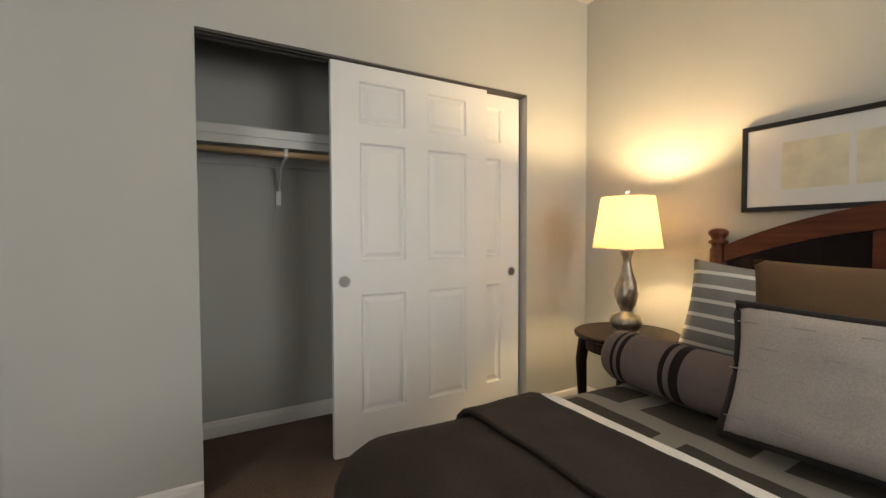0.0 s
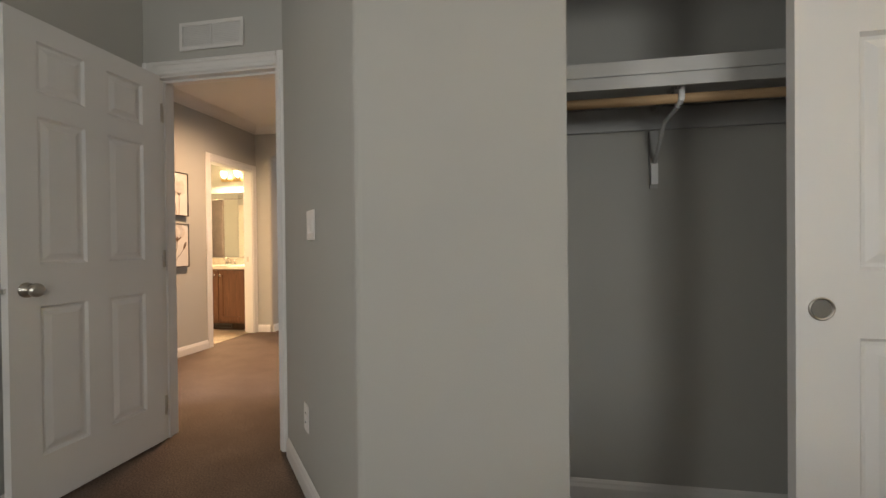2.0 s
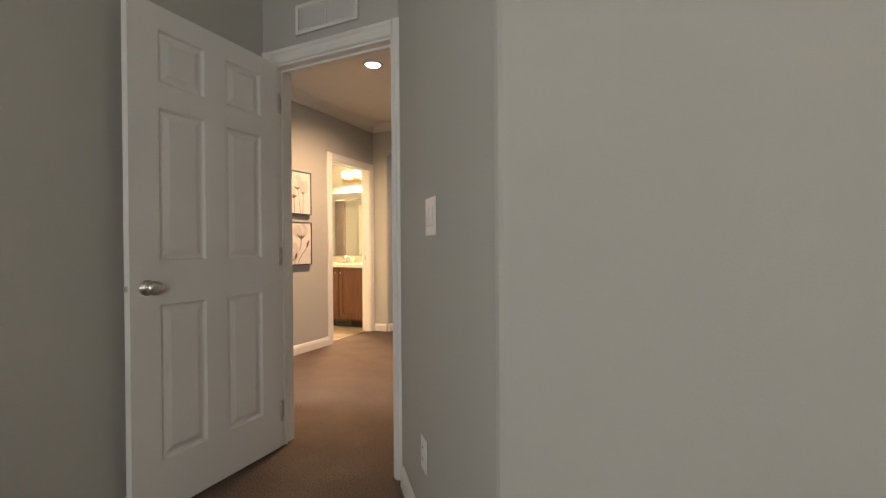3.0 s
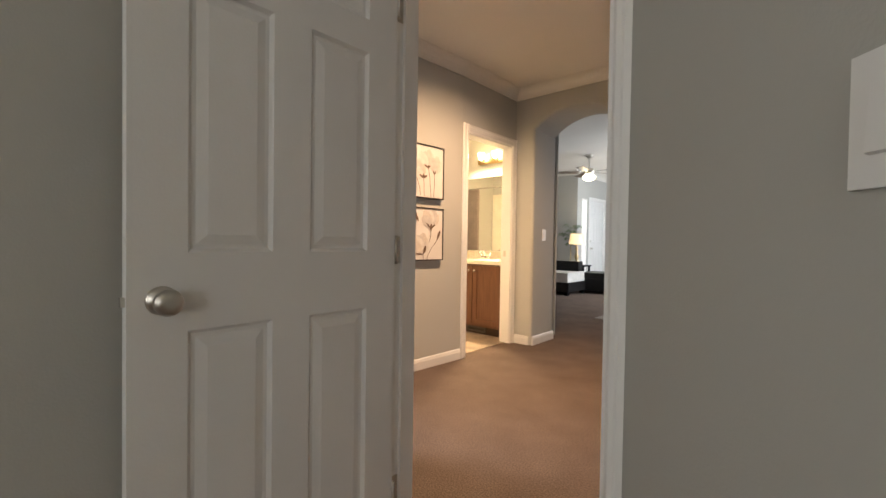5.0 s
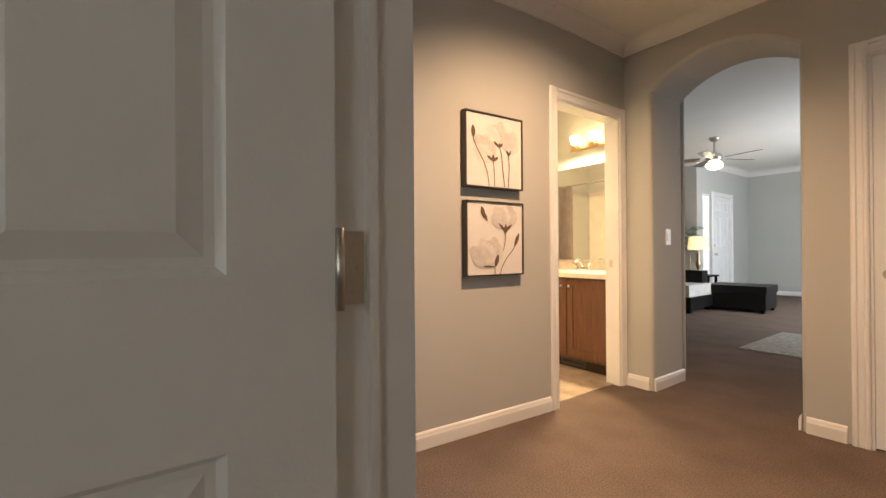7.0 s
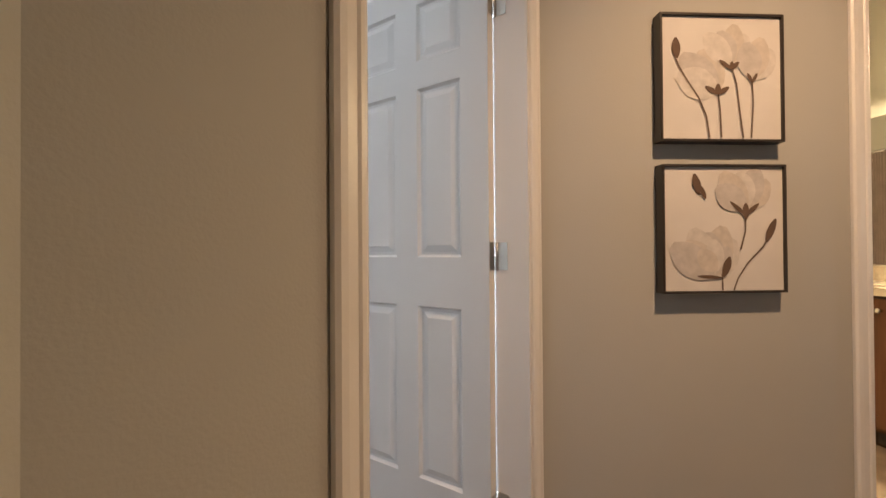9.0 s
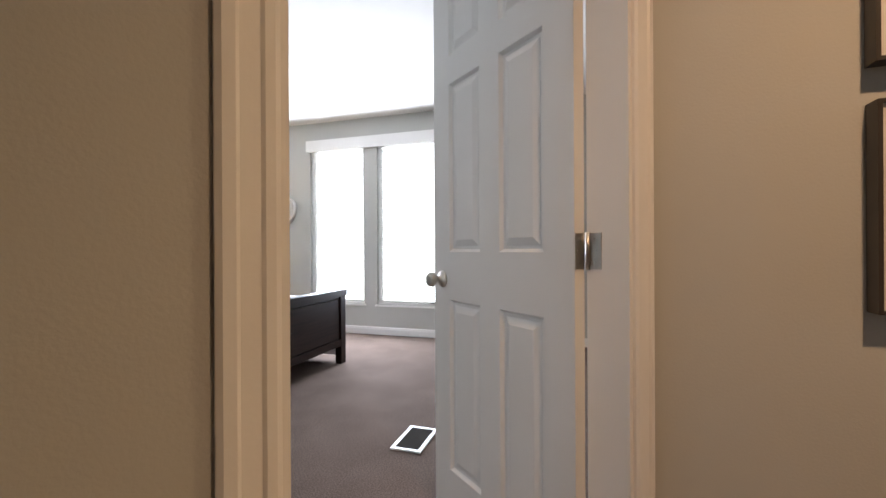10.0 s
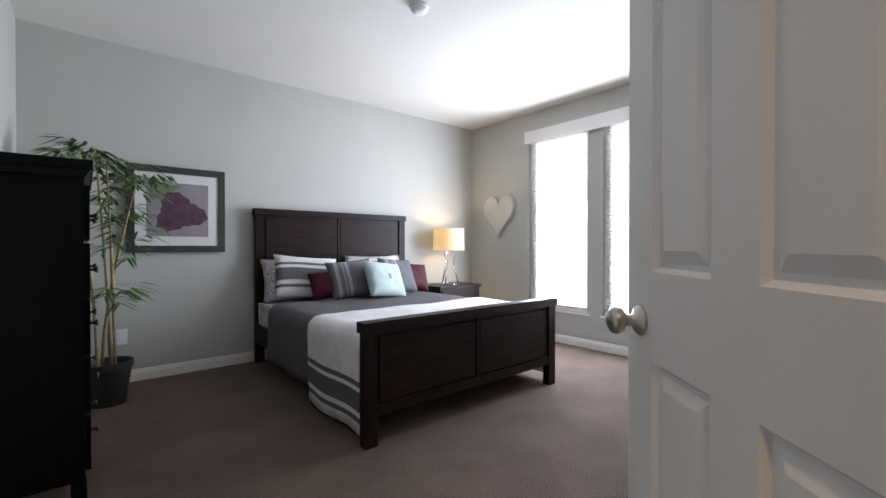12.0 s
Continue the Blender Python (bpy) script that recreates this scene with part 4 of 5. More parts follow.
grille("toe_vent", pose(-1.86, 2.91, 0.055), 0.26, 0.06, 5, "dark floor vent in the vanity toe kick", BRONZE, BRONZE, True)
COUNTER = mat("cream_marble", (0.72, 0.66, 0.56), 0.18, var=0.1, scale=10)
ct = thing("bathroom_countertop", pose(0, 0, 0), "cream cultured marble vanity top", "countertop")
part("counter", box(-2.67, -1.457, 2.80, 3.387, 0.801, 0.84), COUNTER, ct, bevel=0.012)
part("backsplash", box(-2.67, -1.457, 3.365, 3.387, 0.8405, 0.93), mat("tan_tile", (0.36, 0.31, 0.25), 0.3, var=0.15, scale=40), ct)
part("basin", lathe([(0.20, 0.002), (0.19, -0.004), (0.15, -0.03), (0.05, -0.036)], 28, None, pose(-2.02, 3.08, 0.842)), COUNTER, ct, smooth=True)
fa = thing("faucet", pose(-2.02, 3.27, 0.8405), "chrome two-handle bathroom faucet", "faucet")
part("base", box(-0.08, 0.08, -0.025, 0.025, 0, 0.018), CHROME, fa, bevel=0.006)
part("spout", tube([(0, 0, 0.018), (0, -0.02, 0.07), (0, -0.07, 0.10), (0, -0.12, 0.085)], [0.016, 0.015, 0.013, 0.012], 10), CHROME, fa, smooth=True)
for x in (-0.06, 0.06):
    part("handle", tube([(x, 0, 0.018), (x, 0, 0.05), (x * 1.6, -0.02, 0.07)], [0.016, 0.012, 0.007], 10), CHROME, fa, smooth=True)
mi = thing("bathroom_mirror", pose(0, 0, 0), "large frameless mirror above the vanity", "mirror")
part("glass", box(-2.66, -1.50, 3.381, 3.387, 0.94, 1.86), mat("mirror_glass", (0.9, 0.9, 0.88), 0.02, 1.0, var=0.0), mi)
vl = thing("vanity_light", pose(0, 0, 0), "brass bathroom light bar with glass shades, lit", "wall light")
part("back_plate", box(-2.22, -1.62, 3.36, 3.387, 2.02, 2.08), mat("brass", (0.6, 0.42, 0.2), 0.3, 1.0), vl, bevel=0.005)
GLOWG = mat("frosted_lit_glass", (1, 0.9, 0.7), 0.3, emit=(1.0, 0.75, 0.38), strength=14)
for x in (-2.13, -1.92, -1.71):
    part("arm", tube([(x, 3.36, 2.05), (x, 3.31, 2.05), (x, 3.30, 2.065)], 0.01, 8), NICKEL, vl)
    part("shade", lathe([(0.018, 0), (0.03, 0.015), (0.038, 0.05), (0.041, 0.078)], 18, None, pose(x, 3.30, 2.07)), GLOWG, vl, "glowing frosted glass shade", smooth=True)
lamp("vanity_light_glow", "AREA", 62, (1.0, 0.74, 0.42), look((-1.92, 3.22, 2.12), (-1.92, 2.2, 1.0)), 0.6, 0.12)
tub = thing("bathtub", pose(0, 0, 0), "white bathtub with cream surround", "bathtub")
part("tub", box(-3.68, -1.47, 1.0, 1.72, 0.006, 0.45), mat("tub_acrylic", (0.8, 0.77, 0.7), 0.2), tub, bevel=0.03)
part("surround", box(-3.68, -1.47, 0.992, 0.999, 0.46, 1.95), mat("surround_acrylic", (0.76, 0.70, 0.6), 0.3), tub)
cr = thing("shower_curtain", pose(0, 0, 0), "grey brown shower curtain drawn aside on its rod", "shower curtain")
part("rod", tube([(-3.69, 1.76, 1.98), (-1.47, 1.76, 1.98)], 0.012, 10), CHROME, cr)
bm = bmesh.new()
rows = []
for k in range(2):
    rows.append([bm.verts.new((-3.66 + 0.21 * i / 60, 1.76 + 0.035 * math.sin(i * 0.95), (1.96, 0.25)[k])) for i in range(61)])
for i in range(60):
    bm.faces.new((rows[0][i], rows[0][i + 1], rows[1][i + 1], rows[1][i]))
cu = part("curtain", bm, fabric("taupe_curtain", (0.27, 0.215, 0.195)), cr, smooth=True)
for i in range(8):
    part("ring", lathe([(0.018, -0.002), (0.02, 0.0), (0.018, 0.002)], 14, None, pose(-3.65 + 0.027 * i, 1.76, 1.975, 0, 90)), CHROME, cr)

# ---- living room ----
fn = thing("ceiling_fan", pose(-2.42, 7.25, HL), "brushed nickel ceiling fan with wooden blades and lit bowl", "ceiling fan")
part("canopy", lathe([(0.075, 0), (0.07, -0.03), (0.03, -0.07)], 24), NICKEL, fn, smooth=True)
part("downrod", lathe([(0.012, -0.06), (0.012, -0.26)], 12), NICKEL, fn)
part("motor", lathe([(0.03, -0.25), (0.10, -0.27), (0.12, -0.32), (0.10, -0.37), (0.05, -0.39)], 28), NICKEL, fn, smooth=True)
BLADE = wood("fan_blade_wood", (0.10, 0.075, 0.055), (0.2, 0.155, 0.11), 0.4, 0)
for i in range(5):
    a = 72 * i - 10
    b = part("blade", box(0.20, 0.66, -0.065, 0.065, -0.338, -0.330), BLADE, fn, bevel=0.003)
    b.matrix_basis = pose(0, 0, 0, 0, 0, a) @ pose(0, 0, -0.334, 10) @ pose(0, 0, 0.334)
    ir = part("blade_arm", box(0.09, 0.24, -0.018, 0.018, -0.345, -0.339), NICKEL, fn)
    ir.matrix_basis = pose(0, 0, 0, 0, 0, a)
part("light_bowl", lathe([(0.05, -0.39), (0.11, -0.41), (0.12, -0.44), (0.09, -0.49), (0.02, -0.51)], 24), mat("lit_bowl", (1, 0.95, 0.85), 0.4, emit=(1, 0.88, 0.62), strength=7), fn, "lit frosted glass bowl", smooth=True)
part("pull_chain", tube([(0.06, 0, -0.45), (0.06, 0, -0.62)], 0.003, 6), NICKEL, fn)
LEATHER = mat("black_leather", (0.009, 0.008, 0.008), 0.42, spec=0.3, var=0.2, scale=12, bump=0.3, bscale=220)
ot = thing("ottoman", pose(-2.36, 8.08, 0, 0, 0, 4), "black leather storage ottoman on short feet", "ottoman")
part("base", box(-0.42, 0.42, -0.33, 0.33, 0.06, 0.31), LEATHER, ot, bevel=0.02)
part("lid", box(-0.435, 0.435, -0.345, 0.345, 0.312, 0.43), LEATHER, ot, bevel=0.04)
for x in (-0.37, 0.37):
    for y in (-0.28, 0.28):
        part("foot", lathe([(0.025, 0), (0.035, 0.06)], 12, None, pose(x, y, 0)), BLACKWOOD, ot)
so = thing("sofa", pose(-3.50, 7.35, 0), "black leather sofa with white seat cushion", "sofa")
part("base", box(-0.95, 0.85, -0.42, 0.42, 0.07, 0.26), LEATHER, so, bevel=0.03)
part("seat_cushion", box(-0.95, 0.83, -0.43, 0.40, 0.262, 0.45), fabric("cream_cushion", (0.6, 0.57, 0.53)), so, "cream seat cushion", bevel=0.07)
part("backrest", box(-0.95, 0.72, 0.30, 0.52, 0.263, 0.66), LEATHER, so, bevel=0.06)
for x in (-0.85, 0.78):
    for y in (-0.36, 0.36):
        part("foot", box(x - 0.04, x + 0.04, y - 0.04, y + 0.04, 0, 0.0695), BLACKWOOD, so)
et = thing("end_table", pose(-3.05, 8.22, 0), "black end table beside the sofa", "side table")
part("tabletop", box(-0.24, 0.24, -0.2, 0.2, 0.53, 0.56), BLACKWOOD, et, bevel=0.005)
for x in (-0.2, 0.2):
    for y in (-0.16, 0.16):
        part("leg", box(x - 0.018, x + 0.018, y - 0.018, y + 0.018, 0, 0.53), BLACKWOOD, et)
ll = thing("table_lamp", pose(-3.07, 8.2, 0.561), "brass candlestick table lamp with cream shade, lit", "lamp")
part("body", lathe([(0.08, 0), (0.08, 0.02), (0.03, 0.04), (0.022, 0.10), (0.04, 0.14), (0.05, 0.2), (0.03, 0.25), (0.02, 0.30), (0.034, 0.36), (0.012, 0.42), (0.008, 0.52)], 24), mat("antique_brass", (0.45, 0.34, 0.18), 0.3, 1.0), ll, smooth=True)
part("shade", drum_shade(0.46, 0.70, 0.18, 0.15), shade_mat("ivory_shade", (0.8, 0.76, 0.68), (0.9, 0.82, 0.68)), ll, "glowing ivory shade")
lamp("living_lamp_light", "POINT", 8, (1.0, 0.82, 0.58), pose(-3.07, 8.2, 0.561 + 0.58), 0.03)
rg = tagged(part("rug", box(-1.28, 0.5, 4.85, 6.2, 0.002, 0.012), mat("cream_pattern_rug", (0.27, 0.245, 0.215), 0.95, var=0.3, scale=24, bump=0.4, bscale=200)), "cream patterned area rug on brown carpet", "rug")
# front door with sidelight
fd = doorway("door_5", along((-3.3, 9.43), (-3.3, 10.35)), 0.92, 2.14, T, "white front door frame in the living room", back=False)
part("threshold", box(0.018, 0.902, 0.02, 0.1, 0.002, 0.02), NICKEL, fd)
lf = thing("front_door", along((-3.302, 9.45), (-3.302, 10.33)) @ pose(0, 0.01, 0), "white panelled front door, closed", "door")
six_panel(lf, 0.88, 2.12, 0.04)
knob(lf, 0.07, 0, 0.92, 1)
part("deadbolt", lathe([(0.03, 0), (0.028, 0.012), (0.01, 0.016)], 18, None, pose(0.07, 0, 1.10, 90)), NICKEL, lf)
GLASS = mat("window_glass", (1, 1, 1), 0.0, trans=1.0, var=0)
SKYGLOW = mat("bright_outdoor_haze", (0.9, 0.95, 1.0), 1.0, emit=(0.93, 0.97, 1.0), strength=6.0)
sl = thing("window_3", pose(0, 0, 0), "narrow sidelight window beside the front door", "window", kind="structure")
for q in ((8.952, 9.27, 2.10, 2.138), (8.952, 9.27, 0.082, 0.12), (8.952, 8.985, 0.12, 2.10), (9.235, 9.27, 0.12, 2.10)):
    part("window_frame", box(-3.40, -3.305, q[0], q[1], q[2], q[3]), WHITE, sl)
pn = part("pane", box(-3.362, -3.358, 8.985, 9.235, 0.12, 2.10), GLASS, sl)
pn.visible_shadow = False
tagged(part("backdrop", box(-4.3, -4.29, 8.85, 10.6, -0.1, 2.9), SKYGLOW), "bright hazy daylight outside the front door", "backdrop", kind="structure")


def leafy(bm, base, tip, w, droop=0.0):
    """One long leaf, folded along its rib."""
    base, tip = Vector(base), Vector(tip)
    d = tip - base
    side = d.cross(Vector((0, 0, 1)))
    side = side.normalized() * w if side.length > 1e-6 else Vector((w, 0, 0))
    mid1, mid2 = base + d * 0.3 + Vector((0, 0, droop * 0.6)), base + d * 0.68 + Vector((0, 0, droop * 0.5))
    up = Vector((0, 0, w * 0.4))
    v = [bm.verts.new(p) for p in (base, mid1 + side - up, mid1, mid1 - side - up, mid2 + side * 0.7 - up, mid2, mid2 - side * 0.7 - up, tip)]
    for f in ((0, 1, 2), (0, 2, 3), (1, 4, 5, 2), (2, 5, 6, 3), (4, 7, 5), (5, 7, 6)):
        bm.faces.new([v[i] for i in f])


LEAF = mat("bamboo_leaf", (0.09, 0.16, 0.045), 0.45, var=0.35, scale=15)
CANE = mat("bamboo_cane", (0.33, 0.25, 0.13), 0.5, var=0.25, scale=25)
pl = thing("palm_plant", pose(-3.35, 8.45, 0), "green feathery palm plant behind the lamp", "plant")
part("pot", lathe([(0.12, 0), (0.15, 0.26), (0.16, 0.28), (0.14, 0.28), (0.13, 0.25)], 20), BLACK, pl)
rnd = random.Random(4)
bm = bmesh.new()
for i in range(13):
    a = i * 2.4
    r = 0.16 + 0.12 * rnd.random()
    top = Vector((r * math.cos(a), r * 0.55 * math.sin(a), 1.25 + 0.28 * rnd.random()))
    prev = Vector((0, 0, 0.26))
    for k in range(1, 9):
        u = k / 8
        p = Vector((top.x * u * u, top.y * u * u, 0.26 + (top.z - 0.26) * math.sin(u * 1.75) / math.sin(1.57)))
        if k > 3:
            for s in (-1, 1):
                leafy(bm, p, p + Vector((0.10 * math.cos(a + s * 1.3), 0.10 * math.sin(a + s * 1.3), -0.06)), 0.011)
        prev = p
part("fronds", bm, LEAF, pl)
part("stalk", tube([(0, 0, 0.25), (0.02, 0.01, 0.8), (0, 0.02, 1.2)], 0.012, 8), CANE, pl)

# ---- bedroom two ----
def window(name, y0, y1, z0, z1, label):
    d = thing(name, pose(-4.92, 0, 0), label, "window", kind="structure")
    f = 0.045
    for q in ((y0, y1, z1 - f, z1 - 0.002), (y0, y1, z0 + 0.002, z0 + f), (y0, y0 + f, z0 + f, z1 - f), (y1 - f, y1, z0 + f, z1 - f)):
        part("window_frame", box(-0.095, -0.055, q[0], q[1], q[2], q[3]), WHITE, d)
    for a, b in ((z0 + f, z1 - f),):
        g = part("pane", box(-0.079, -0.075, y0 + f, y1 - f, a, b), GLASS, d)
        g.visible_shadow = False
    part("window_sill", box(-0.054, 0.02, y0 - 0.02, y1 + 0.02, z0 - 0.02, z0 - 0.0005), WHITE, d, bevel=0.004)
    return d


SLAT = shade_mat("white_blind_slat", (0.85, 0.85, 0.85), (0.9, 0.9, 0.9))
def blind(y0, y1, z0, z1):
    d = thing("window_blind", pose(-4.92, 0, 0), "white horizontal slat blind, lowered and bright with daylight", "blind", "blinds in the bedroom windows")
    part("head_rail", box(-0.048, -0.008, y0 + 0.008, y1 - 0.008, z1 - 0.045, z1 - 0.005), WHITE, d)
    n = int((z1 - z0 - 0.08) / 0.027)
    me = None
    for i in range(n):
        z = z0 + 0.04 + 0.027 * i
        if me is None:
            s = part("slat", prism([(-0.044, -0.006), (-0.028, 0.001), (-0.012, 0.006), (-0.0125, 0.007), (-0.028, 0.002), (-0.044, -0.005)], y0 + 0.01, y1 - 0.01, axis="y"), SLAT, d)
            me = s.data
        else:
            s = new("slat", me)
            s.parent = d
        s.location = (0, 0, z)
    part("bottom_rail", box(-0.042, -0.014, y0 + 0.01, y1 - 0.01, z0 + 0.004, z0 + 0.024), WHITE, d)
    for y in (y0 + 0.12, y1 - 0.12):
        part("cord", tube([(-0.010, y, z0 + 0.02), (-0.010, y, z1 - 0.05)], 0.0012, 5), WHITE, d)


for i, (a, b) in enumerate(((-2.525, -1.755), (-1.59, -0.82))):
    window("window_%d" % (i + 1), a, b, 0.36, 2.33, "tall white framed window in the bedroom")
    blind(a, b, 0.36, 2.33)
vlc = thing("window_valance", pose(-4.92, 0, 0), "white valance board over both windows", "valance")
part("board", box(0.0025, 0.045, -2.555, -0.79, 2.262, 2.40), WHITE, vlc, bevel=0.006)
tagged(part("backdrop", box(-6.3, -6.29, -5.0, 1.6, -0.1, 4.2), SKYGLOW), "bright hazy daylight outside the bedroom", "backdrop", kind="structure")
def bedroom_window(name, m, w):
    """A framed pane in the wall; local x along the wall, y out of the room."""
    wb = thing(name, m, "unseen white framed window placed to light the first bedroom", "window", kind="structure")
    for q in ((0, w, 2.05, 2.098), (0, w, 0.802, 0.85), (0, 0.05, 0.85, 2.05), (w - 0.05, w, 0.85, 2.05)):
        part("window_frame", box(q[0], q[1], 0.03, 0.08, q[2], q[3]), WHITE, wb)
    g = part("pane", box(0.05, w - 0.05, 0.053, 0.057, 0.85, 2.05), GLASS, wb)
    g.visible_shadow = False


# both windows stay out of view; the second is added for its fill lamp
bedroom_window("window_4", pose(4.15, -4.7, 0, 0, 0, 180), 1.3)
bedroom_window("window_6", pose(-0.11, -3.775, 0, 0, 0, 90), 0.85)
# out-of-view window added to go with the living room fill lamp
wl = thing("window_5", pose(0, 0, 0), "unseen white framed window added to light the living room", "window", kind="structure")
for q in ((7.0, 9.0, 2.25, 2.3), (7.0, 9.0, 0.7, 0.75), (7.0, 7.05, 0.75, 2.25), (8.95, 9.0, 0.75, 2.25), (7.98, 8.02, 0.75, 2.25)):
    part("window_frame", box(1.03, 1.08, q[0], q[1], q[2], q[3]), WHITE, wl)
g = part("pane", box(1.053, 1.057, 7.05, 8.95, 0.75, 2.25), GLASS, wl)
g.visible_shadow = False

bed2 = thing("bed", pose(0, 0, 0), "espresso wooden bed with panelled headboard and footboard", "bed")
def board(x0, x1, y, z0, z1, leg, t):
    s = -1 if y > -2 else 1
    for x in (x0, x1 - leg):
        part("leg", prism([(x, 0), (x + leg, 0), (x + leg, z1 - 0.06), (x, z1 - 0.06)], y - t / 2, y + t / 2, axis="y"), ESPRESSO_V, bed2, bevel=0.004)
    part("top_rail", box(x0 - 0.012, x1 + 0.012, y - t / 2 - 0.012, y + t / 2 + 0.012, z1 - 0.058, z1), ESPRESSO, bed2, bevel=0.006)
    part("bottom_rail", box(x0 + leg, x1 - leg, y - t / 2 + 0.004, y + t / 2 - 0.004, z0, z0 + 0.06), ESPRESSO, bed2)
    part("backing", box(x0 + leg, x1 - leg, y - 0.008, y + 0.008, z0 + 0.06, z1 - 0.058), ESPRESSO, bed2)
    c = (x0 + x1) / 2
    part("stile", box(c - 0.014, c + 0.014, y - t / 2 + 0.006, y + t / 2 - 0.006, z0 + 0.06, z1 - 0.058), ESPRESSO_V, bed2)
    for a, b in ((x0 + leg + 0.02, c - 0.022), (c + 0.022, x1 - leg - 0.02)):
        part("panel", box(a, b, y - t / 2 + 0.010, y + t / 2 - 0.010, z0 + 0.07, z1 - 0.085), ESPRESSO, bed2, bevel=0.012)
board(-3.745, -2.10, -3.42, 0.42, 1.41, 0.075, 0.06)
board(-3.70, -2.03, -1.335, 0.16, 0.665, 0.075, 0.06)
part("side_rail", box(-2.115, -2.085, -3.39, -1.366, 0.2, 0.36), ESPRESSO, bed2)
part("side_rail", box(-3.69, -3.66, -3.39, -1.366, 0.2, 0.36), ESPRESSO, bed2)
tagged(part("mattress", box(-3.655, -2.12, -3.385, -1.37, 0.29, 0.55), fabric("patterned_sheet", (0.55, 0.54, 0.55), 0.35, 90), bevel=0.05), "mattress with grey and white patterned sheet", "mattress")
GREYC = fabric("charcoal_coverlet", (0.115, 0.105, 0.108), 0.06, 300)
cloth("grey_coverlet", -3.72, -2.06, -2.92, -1.375, 0.588, (0.50, 0.50, 0, 0), GREYC, "charcoal grey coverlet on the bed", r=0.07, wav=0.008, seed=2)
THROW = striped("white_throw", (0.72, 0.70, 0.70), (0.12, 0.115, 0.12), 2, [(0.17, 0.28), (0.305, 0.335), (0.11, 0.14)])
cloth("white_throw_blanket", -3.745, -2.035, -2.08, -1.385, 0.602, (0.60, 0.60, 0, 0), THROW, "white throw blanket with grey end stripes", r=0.085, wav=0.008, seed=2)
LATTICE = mat("lattice_print", (0.42, 0.41, 0.42), 0.9, var=0.55, scale=60)
STR2 = striped("grey_band_pillow", (0.66, 0.64, 0.64), (0.13, 0.125, 0.13), 2, [(0.08, 0.11), (0.15, 0.27), (0.30, 0.325)])
STR3 = striped("charcoal_stripe_pillow", (0.14, 0.135, 0.145), (0.30, 0.29, 0.31), 0, [(0.03, 0.06), (0.08, 0.09), (0.13, 0.16)])
WINE = fabric("burgundy_satin", (0.055, 0.007, 0.014), 0.1, 400, 0.6)
AQUA = fabric("pale_aqua_cotton", (0.42, 0.50, 0.49), 0.05, 350)
cushion(pose(-2.46, -3.25, 0.56, 14), 0.68, 0.40, 0.17, LATTICE, "grey and white lattice print bed pillow", 1, name="bed_pillow")
cushion(pose(-3.30, -3.25, 0.56, 14), 0.68, 0.42, 0.17, LATTICE, "grey and white lattice print bed pillow", 2, name="bed_pillow")
for i, (x, y, rz, w, h, mt, lb) in enumerate((
        (-2.47, -3.10, -6, 0.60, 0.42, STR2, "white bed pillow with charcoal bands"),
        (-3.25, -3.10, -3, 0.60, 0.40, STR2, "white bed pillow with charcoal bands"),
        (-2.62, -2.93, -10, 0.34, 0.27, WINE, "burgundy satin accent pillow"),
        (-3.56, -2.93, -8, 0.32, 0.32, WINE, "burgundy satin accent pillow"),
        (-2.82, -2.84, -8, 0.44, 0.38, STR3, "charcoal striped throw pillow"),
        (-3.36, -2.88, 8, 0.44, 0.38, STR3, "charcoal striped throw pillow"),
        (-3.06, -2.66, 12, 0.46, 0.36, AQUA, "pale aqua cotton pillow with a small button"))):
    cu = cushion(pose(x, y, 0.592, 26, (-5, 4, 6, -6, 5, -4, -7)[i], rz), w, h, 0.14, mt, lb, 20 + i)
    if mt is AQUA:
        part("button", box(-0.014, 0.014, 0.066, 0.074, h / 2 - 0.02, h / 2 + 0.03), mat("grey_button", (0.2, 0.22, 0.22), 0.6), cu, "small grey tab button")

# nightstand, lamp, heart
nt = thing("nightstand", pose(-4.28, -3.23, 0), "espresso nightstand with drawers beside the bed", "nightstand")
part("top", box(-0.33, 0.33, -0.235, 0.235, 0.575, 0.605), ESPRESSO, nt, bevel=0.005)
part("carcass", box(-0.31, 0.31, -0.22, 0.21, 0.10, 0.574), ESPRESSO, nt)
for z in (0.12, 0.35):
    dr = part("drawer", box(-0.29, 0.29, 0.2105, 0.228, z, z + 0.205), ESPRESSO, nt, bevel=0.004)
    part("pull", lathe([(0.006, 0), (0.014, 0.018), (0.012, 0.024)], 12, None, pose(0, 0.228, z + 0.10, -90)), NICKEL, dr)
for x in (-0.28, 0.28):
    for y in (-0.19, 0.18):
        part("leg", box(x - 0.025, x + 0.025, y - 0.025, y + 0.025, 0, 0.0995), ESPRESSO_V, nt)
l2 = thing("table_lamp", pose(-4.28, -3.23, 0.6055), "silver wire tripod table lamp with white drum shade, lit", "lamp")
for a in (30, 150, 270):
    c, s = math.cos(radians(a)), math.sin(radians(a))
    part("leg", tube([(c * 0.12, s * 0.12, 0.006), (c * 0.075, s * 0.075, 0.16), (c * 0.055, s * 0.055, 0.27), (c * 0.085, s * 0.085, 0.36), (c * 0.03, s * 0.03, 0.395), (0, 0, 0.40)], 0.0065, 8), CHROME, l2, smooth=True)
part("foot_ring", tube([(0.12 * math.cos(i * math.pi / 12), 0.12 * math.sin(i * math.pi / 12), 0.006) for i in range(25)], 0.006, 8), CHROME, l2, smooth=True)
part("stem", lathe([(0.008, 0.395), (0.008, 0.65)], 10), CHROME, l2)
